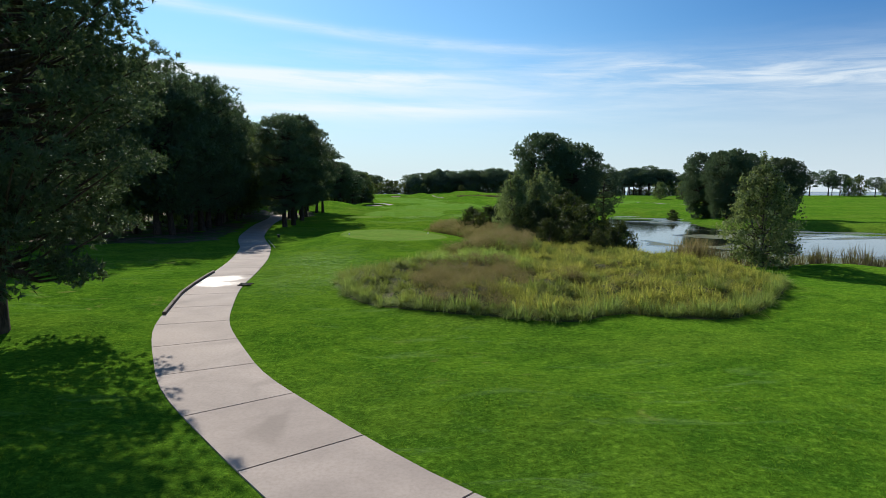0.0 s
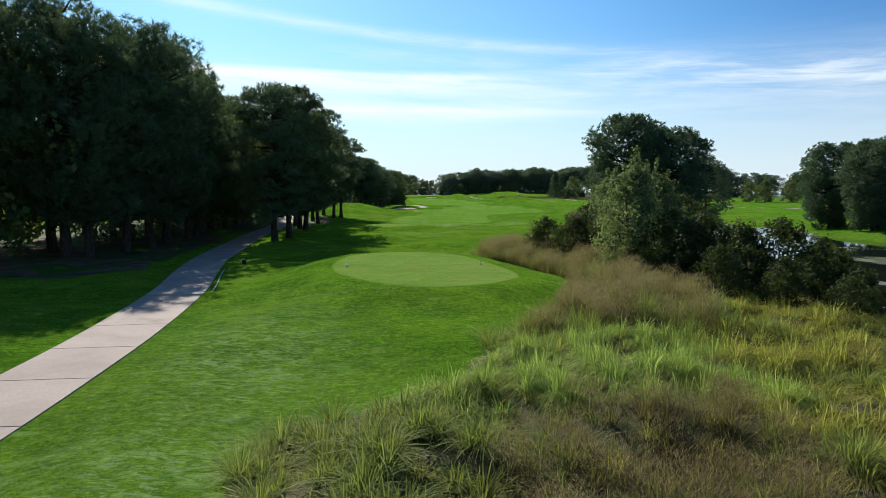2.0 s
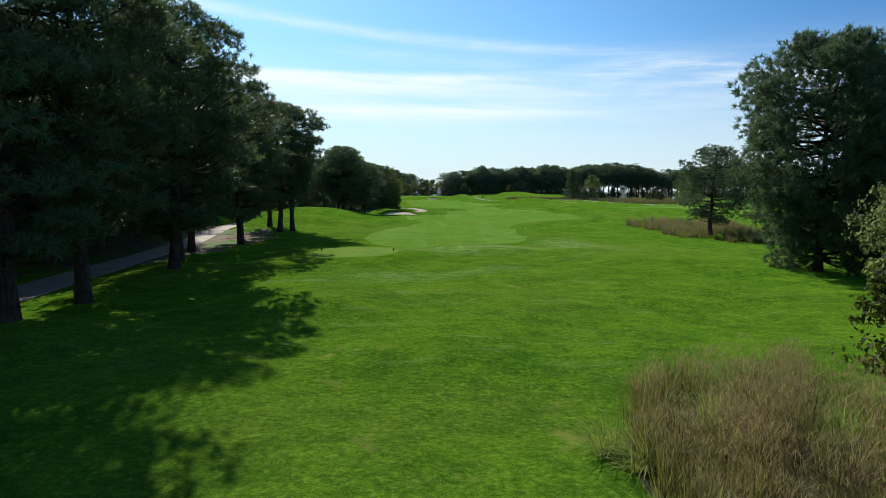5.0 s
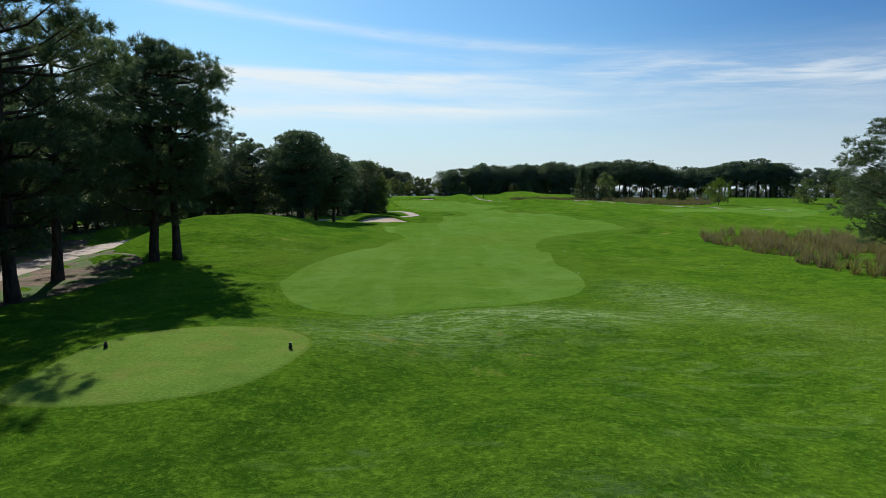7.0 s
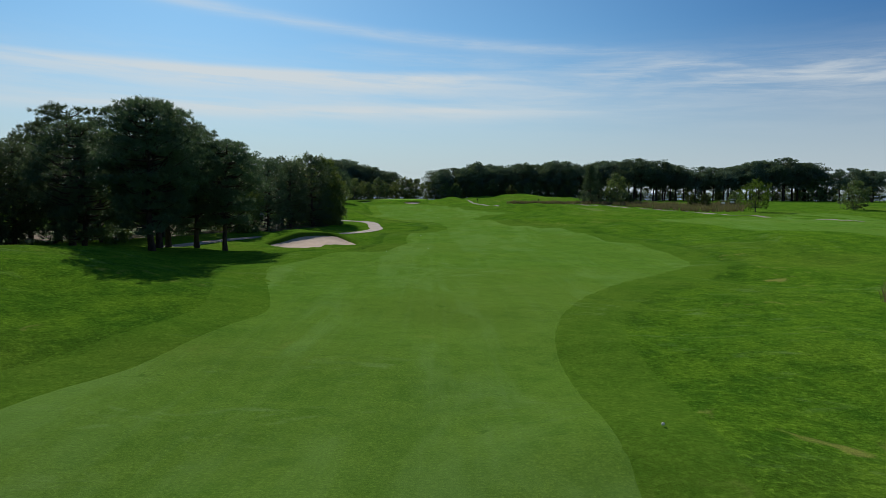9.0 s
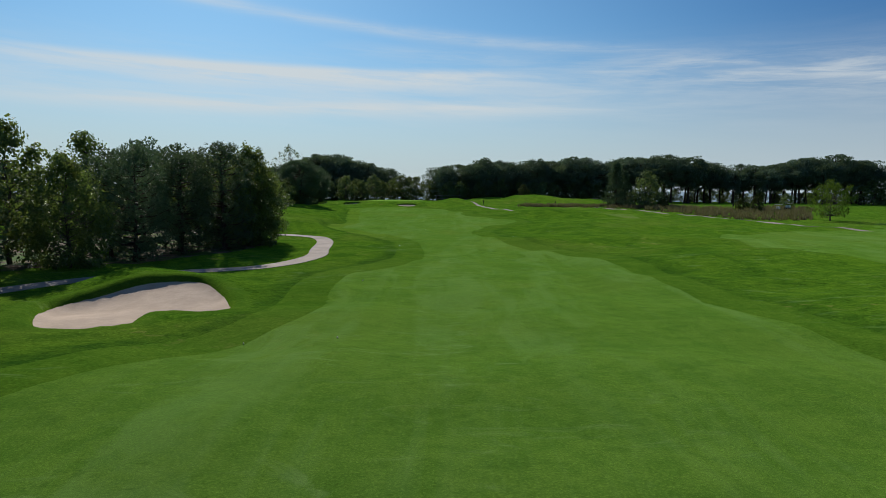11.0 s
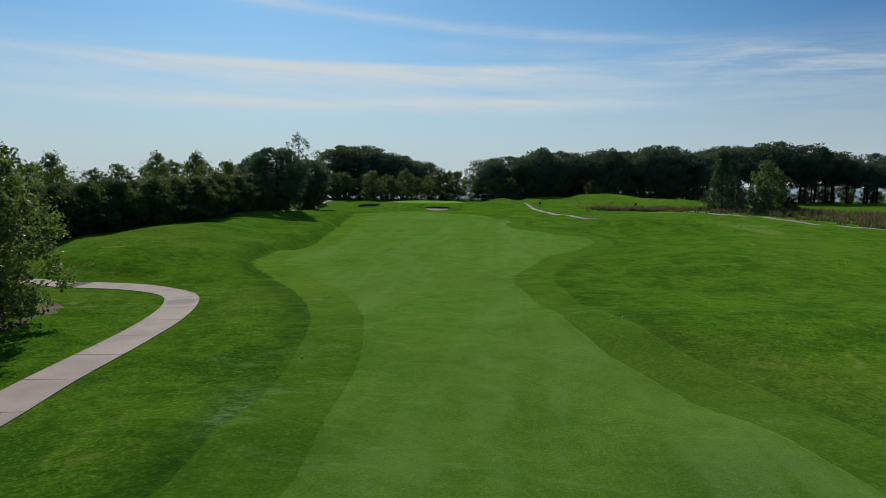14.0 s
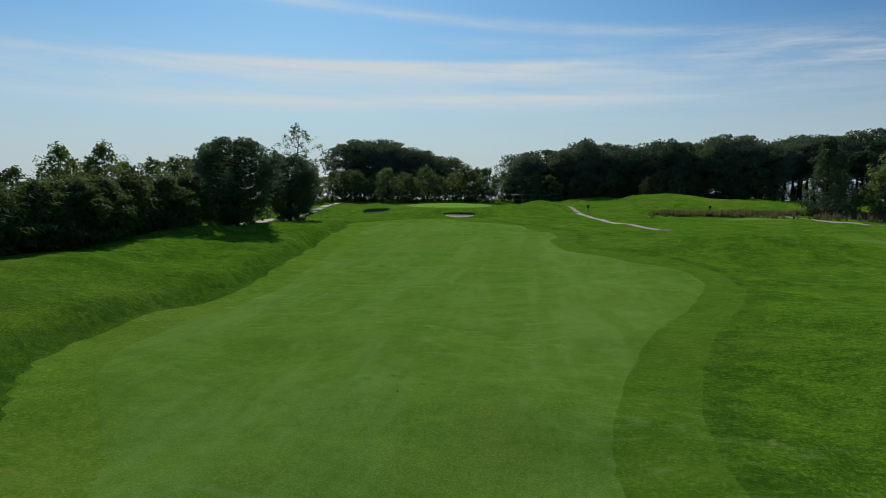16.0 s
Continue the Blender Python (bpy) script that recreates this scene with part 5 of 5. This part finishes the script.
def lawn_blades(name, region, per_m2, height, seed, label):
    r = np.random.default_rng(seed)
    x0, x1, y0, y1 = region
    n = int((x1 - x0) * (y1 - y0) * per_m2)
    x, y = r.uniform(x0, x1, n), r.uniform(y0, y1, n)
    edge = np.minimum(np.minimum(x - x0, x1 - x), np.minimum(y - y0, y1 - y))
    keep = r.random(n) < smooth(edge, 0, 5)
    keep &= np.minimum(signed(TEE_1, x, y), signed(TEE_2, x, y)) > 0.03
    keep &= (signed(NATIVE, x, y) > -0.3) & (signed(FIRST_CUT, x, y) > 0.05)
    keep[keep] &= away(PATH, x[keep], y[keep]) > 1.16
    x, y = x[keep], y[keep]
    tall = height * (0.6 + 0.8 * patchy(np.column_stack([x, y]), 0.9, 3.0))
    k = 3
    b = np.repeat(np.column_stack([x, y, land(x, y) - 0.01]), k, 0)
    n = len(b)
    b[:, :2] += r.normal(0, 0.022, (n, 2))
    w, f = r.uniform(0, 6.283, n), r.uniform(0, 6.283, n)
    h = np.repeat(tall, k) * r.uniform(0.6, 1.3, n)
    tip = b + np.column_stack([np.cos(w) * h * 0.7, np.sin(w) * h * 0.7, h])
    side = np.column_stack([np.cos(f), np.sin(f), np.zeros(n)]) * 0.0050
    v = np.stack([b - side, b + side, tip], 1).reshape(-1, 3)
    return tagged(new(name, mesh_of(name, v, np.arange(3 * n).reshape(-1, 3), M_BLADES)), label, "grass", kind="stuff")


M_BLADES = material("rough_blades", foliage(rgb(0.075, 0.190, 0.012), rgb(0.160, 0.310, 0.020), rgb(0.175, 0.290, 0.028), 0.62))
lawn_blades("rough_grass", (-12, 19, 3, 47), 80, 0.055, 61, "short uneven blades of rough grass round the tee")
lawn_blades("rough_grass", (-14, 17, 55, 104), 48, 0.055, 62, "short uneven blades of rough grass before the fairway")



def tee_fringe(outline, seed):
    """Longer rough that leans over the rim of a mown tee."""
    r = np.random.default_rng(seed)
    k = 60
    along = np.roll(outline, -1, 0) - np.roll(outline, 1, 0)
    turn = np.sign(np.sum(outline[:, 0] * np.roll(outline[:, 1], -1) - np.roll(outline[:, 0], -1) * outline[:, 1]))
    out = np.column_stack([along[:, 1], -along[:, 0]]) / np.linalg.norm(along, axis=1)[:, None] * turn
    p = np.repeat(outline, k, 0) + np.repeat(out, k, 0) * r.uniform(0.02, 0.16, len(outline) * k)[:, None] + np.repeat(along, k, 0) * r.uniform(-0.3, 0.3, len(outline) * k)[:, None]
    n = len(p)
    b = np.column_stack([p, land(p[:, 0], p[:, 1]) - 0.01])
    w, f, h = r.uniform(0, 6.283, n), r.uniform(0, 6.283, n), r.uniform(0.022, 0.045, n)
    tip = b + np.column_stack([np.cos(w) * h * 0.6, np.sin(w) * h * 0.6, h])
    side = np.column_stack([np.cos(f), np.sin(f), np.zeros(n)]) * 0.006
    v = np.stack([b - side, b + side, tip], 1).reshape(-1, 3)
    return tagged(new("rough_grass", mesh_of("rough_grass", v, np.arange(3 * n).reshape(-1, 3), M_BLADES)), "longer dark green grass round the rim of the tee", "grass", kind="stuff")


tee_fringe(TEE_1, 63)
tee_fringe(TEE_2, 64)

# ---- small things ----


def bevelled(size, bevel, taper=1.0):
    bm = bmesh.new()
    bmesh.ops.create_cube(bm, size=1.0)
    for v in bm.verts:
        k = taper if v.co.z > 0 else 1.0
        v.co = Vector((v.co.x * size[0] * k, v.co.y * size[1] * k, (v.co.z + 0.5) * size[2]))
    bmesh.ops.bevel(bm, geom=list(bm.edges), offset=bevel, segments=2, affect="EDGES", clamp_overlap=True)
    return bm


def shifted(bm, x, y, z):
    bmesh.ops.translate(bm, verts=list(bm.verts), vec=(x, y, z))
    return bm


def rod(r, h, sides=12, top=None):
    bm = bmesh.new()
    bmesh.ops.create_cone(bm, cap_ends=True, segments=sides, radius1=r, radius2=r if top is None else top, depth=h)
    return shifted(bm, 0, 0, h / 2)


def paint(name, c, rough=0.5):
    return material(name, lambda w: surface(w, w.mix(w.ramp(w.noise(w.place(), 18.0, 4.0, 0.65), 0.35, 0.75, 0.0, 0.35), c, rgb(c[0] * 0.6, c[1] * 0.6, c[2] * 0.6)), rough))


M_BLACK = paint("marker_black", rgb(0.014, 0.014, 0.016))
M_WHITE = paint("white_paint", rgb(0.78, 0.78, 0.76))
M_KERB = paint("worn_white_paint", rgb(0.50, 0.49, 0.46), 0.8)
M_TIMBER = paint("kerb_timber", rgb(0.085, 0.064, 0.048), 0.85)
M_STEEL = paint("dark_iron", rgb(0.018, 0.017, 0.016), 0.95)
M_GREYWOOD = paint("grey_wood", rgb(0.17, 0.16, 0.15), 0.85)


def tee_marker(x, y, body_mat, label, top_mat):
    e = new("tee_marker")
    e.location = (x, y, land1(x, y) + 0.012)
    part("body", bevelled((0.092, 0.08, 0.115), 0.014, 0.84), body_mat, e)
    part("cap", shifted(bevelled((0.080, 0.070, 0.05), 0.012, 0.8), 0, 0, 0.113), top_mat, e, "pale cap")
    return tagged(e, label, "tee marker", "tee markers")


tee_marker(-4.69, 49.67, M_WHITE, "white tapered tee marker on the mown tee", M_WHITE)
tee_marker(1.7, 50.74, M_WHITE, "white tapered tee marker on the mown tee", M_WHITE)
tee_marker(-8.5, 92.4, M_BLACK, "black tee marker on the small tee", M_BLACK)
tee_marker(-3.84, 92.3, M_BLACK, "black tee marker on the small tee", M_BLACK)
tee_marker(38.2, 255.6, M_BLACK, "black tee marker on the far tee", M_BLACK)

# timber kerb on the outer side of the path, white kerb on the inner
def kerb(name, pts, w, h, mat, label):
    line = spline(pts, 2.4)
    e = new(name)
    e.location = (line[0][0], line[0][1], 0)
    for a, b in zip(line[:-1], line[1:]):
        d = b - a
        bm = bevelled((np.linalg.norm(d) - 0.02, w, h), 0.015)
        bmesh.ops.rotate(bm, verts=list(bm.verts), cent=(0, 0, 0), matrix=Matrix.Rotation(math.atan2(d[1], d[0]), 3, "Z"))
        m = (a + b) / 2
        part("beam", shifted(bm, m[0] - line[0][0], m[1] - line[0][1], land1(m[0], m[1]) - 0.06), mat, e)
    return tagged(e, label, "kerb")


kerb("timber_kerb", [(-8.4, 21.4), (-8.95, 23.8), (-9.45, 26.2), (-9.85, 29.4), (-10.15, 32.6)], 0.11, 0.20, M_TIMBER, "low weathered timber kerb along the path")
kerb("white_kerb", [(-9.95, 46.6), (-10.6, 49), (-11.4, 51.6), (-12.1, 54.2)], 0.04, 0.085, M_KERB, "slim white-painted kerb along the path")

drain = new("drain_grate")
drain.location = (-7.35, 28.1, land1(-7.35, 28.1) + 0.04)
for k in range(7):
    part("bar", shifted(bevelled((0.04, 0.5, 0.04), 0.008), -0.24 + 0.08 * k, 0, 0.01), M_STEEL, drain)
for k in (-1, 1):
    part("frame", shifted(bevelled((0.60, 0.05, 0.05), 0.008), 0, 0.27 * k, 0.0), M_STEEL, drain)
tagged(drain, "dark iron drain grate beside the wet path", "drain")

post = new("yardage_post")
post.location = (-11.6, 56.0, land1(-11.6, 56.0))
part("post", bevelled((0.22, 0.16, 0.26), 0.02, 0.9), M_STEEL, post)
part("cap", shifted(bevelled((0.24, 0.18, 0.04), 0.01), 0, 0, 0.255), M_GREYWOOD, post, "grey cap")
tagged(post, "small dark block post beside the cart path", "post")

for x, y in ((15.3, 307), (35.9, 310), (80, 296)):
    e = new("direction_post")
    e.location = (x, y, land1(x, y))
    part("post", bevelled((0.14, 0.14, 1.0), 0.02), M_BLACK, e)
    part("board", shifted(bevelled((0.42, 0.10, 0.42), 0.02), 0, -0.06, 0.82), M_BLACK, e)
    tagged(e, "small black post with a square board", "signpost", "course signposts")

M_BALL = material("white_ball", foliage(rgb(0.88, 0.88, 0.86), rgb(0.90, 0.90, 0.88), rgb(0.86, 0.86, 0.84), 0.4, 0.35, 0.5))
for x, y in ((7.95, 117.2), (6.8, 107.9), (1.39, 170.1), (-1.0, 156.1), (2.45, 156.4), (1.5, 194.4), (13.3, 200.5), (13.7, 200.2), (3.0, 217)):
    bm = bmesh.new()
    bmesh.ops.create_icosphere(bm, subdivisions=2, radius=0.034)
    me = bpy.data.meshes.new("golf_ball")
    bm.to_mesh(me)
    bm.free()
    me.materials.append(M_BALL)
    ob = new("golf_ball", me)
    ob.location = (x, y, land1(x, y) + 0.055)
    tagged(ob, "small white golf ball lying on the turf", "golf ball", "golf balls")

# open-sided timber shelter in front of the far trees
sx, sy = 5.0, 343.0
shelter = new("shelter")
shelter.location = (sx, sy, land1(sx, sy))
for k in range(5):
    for r in (-1, 1):
        part("post", shifted(bevelled((0.22, 0.22, 2.0), 0.02), -4 + 2 * k, r * 1.1, 0), M_GREYWOOD, shelter)
part("roof", shifted(bevelled((9.2, 3.0, 0.18), 0.03), 0, 0, 2.0), M_GREYWOOD, shelter, "flat grey roof")
part("rail", shifted(bevelled((8.2, 0.08, 0.12), 0.02), 0, -1.15, 0.95), M_GREYWOOD, shelter)
tagged(shelter, "low grey open-sided timber shelter before the trees", "shelter")


def golf_cart(x, y, turn):
    e = new("golf_cart")
    e.location = (x, y, land1(x, y) + 0.05)
    e.rotation_euler = (0, 0, radians(turn))
    part("body", shifted(bevelled((2.2, 1.15, 0.5), 0.12, 0.92), 0, 0, 0.28), M_BLACK, e)
    part("seat", shifted(bevelled((0.5, 1.05, 0.55), 0.08), -0.15, 0, 0.72), M_WHITE, e, "white vinyl seat")
    part("roof", shifted(bevelled((1.7, 1.15, 0.08), 0.03), -0.1, 0, 1.78), M_WHITE, e, "white roof")
    for a in (-0.85, 0.65):
        for b in (-0.5, 0.5):
            part("post", shifted(rod(0.02, 1.15, 8), a, b, 0.66), M_STEEL, e)
    for a in (-0.75, 0.75):
        for b in (-0.5, 0.5):
            bm = bmesh.new()
            bmesh.ops.create_cone(bm, cap_ends=True, segments=16, radius1=0.22, radius2=0.22, depth=0.18)
            bmesh.ops.rotate(bm, verts=list(bm.verts), cent=(0, 0, 0), matrix=Matrix.Rotation(radians(90), 3, "X"))
            part("wheel", shifted(bm, a, b, 0.22), M_STEEL, e)
    return tagged(e, "dark golf cart with a white roof parked far off", "golf cart", "golf carts")


golf_cart(86, 285, 20)
golf_cart(90, 288, 35)
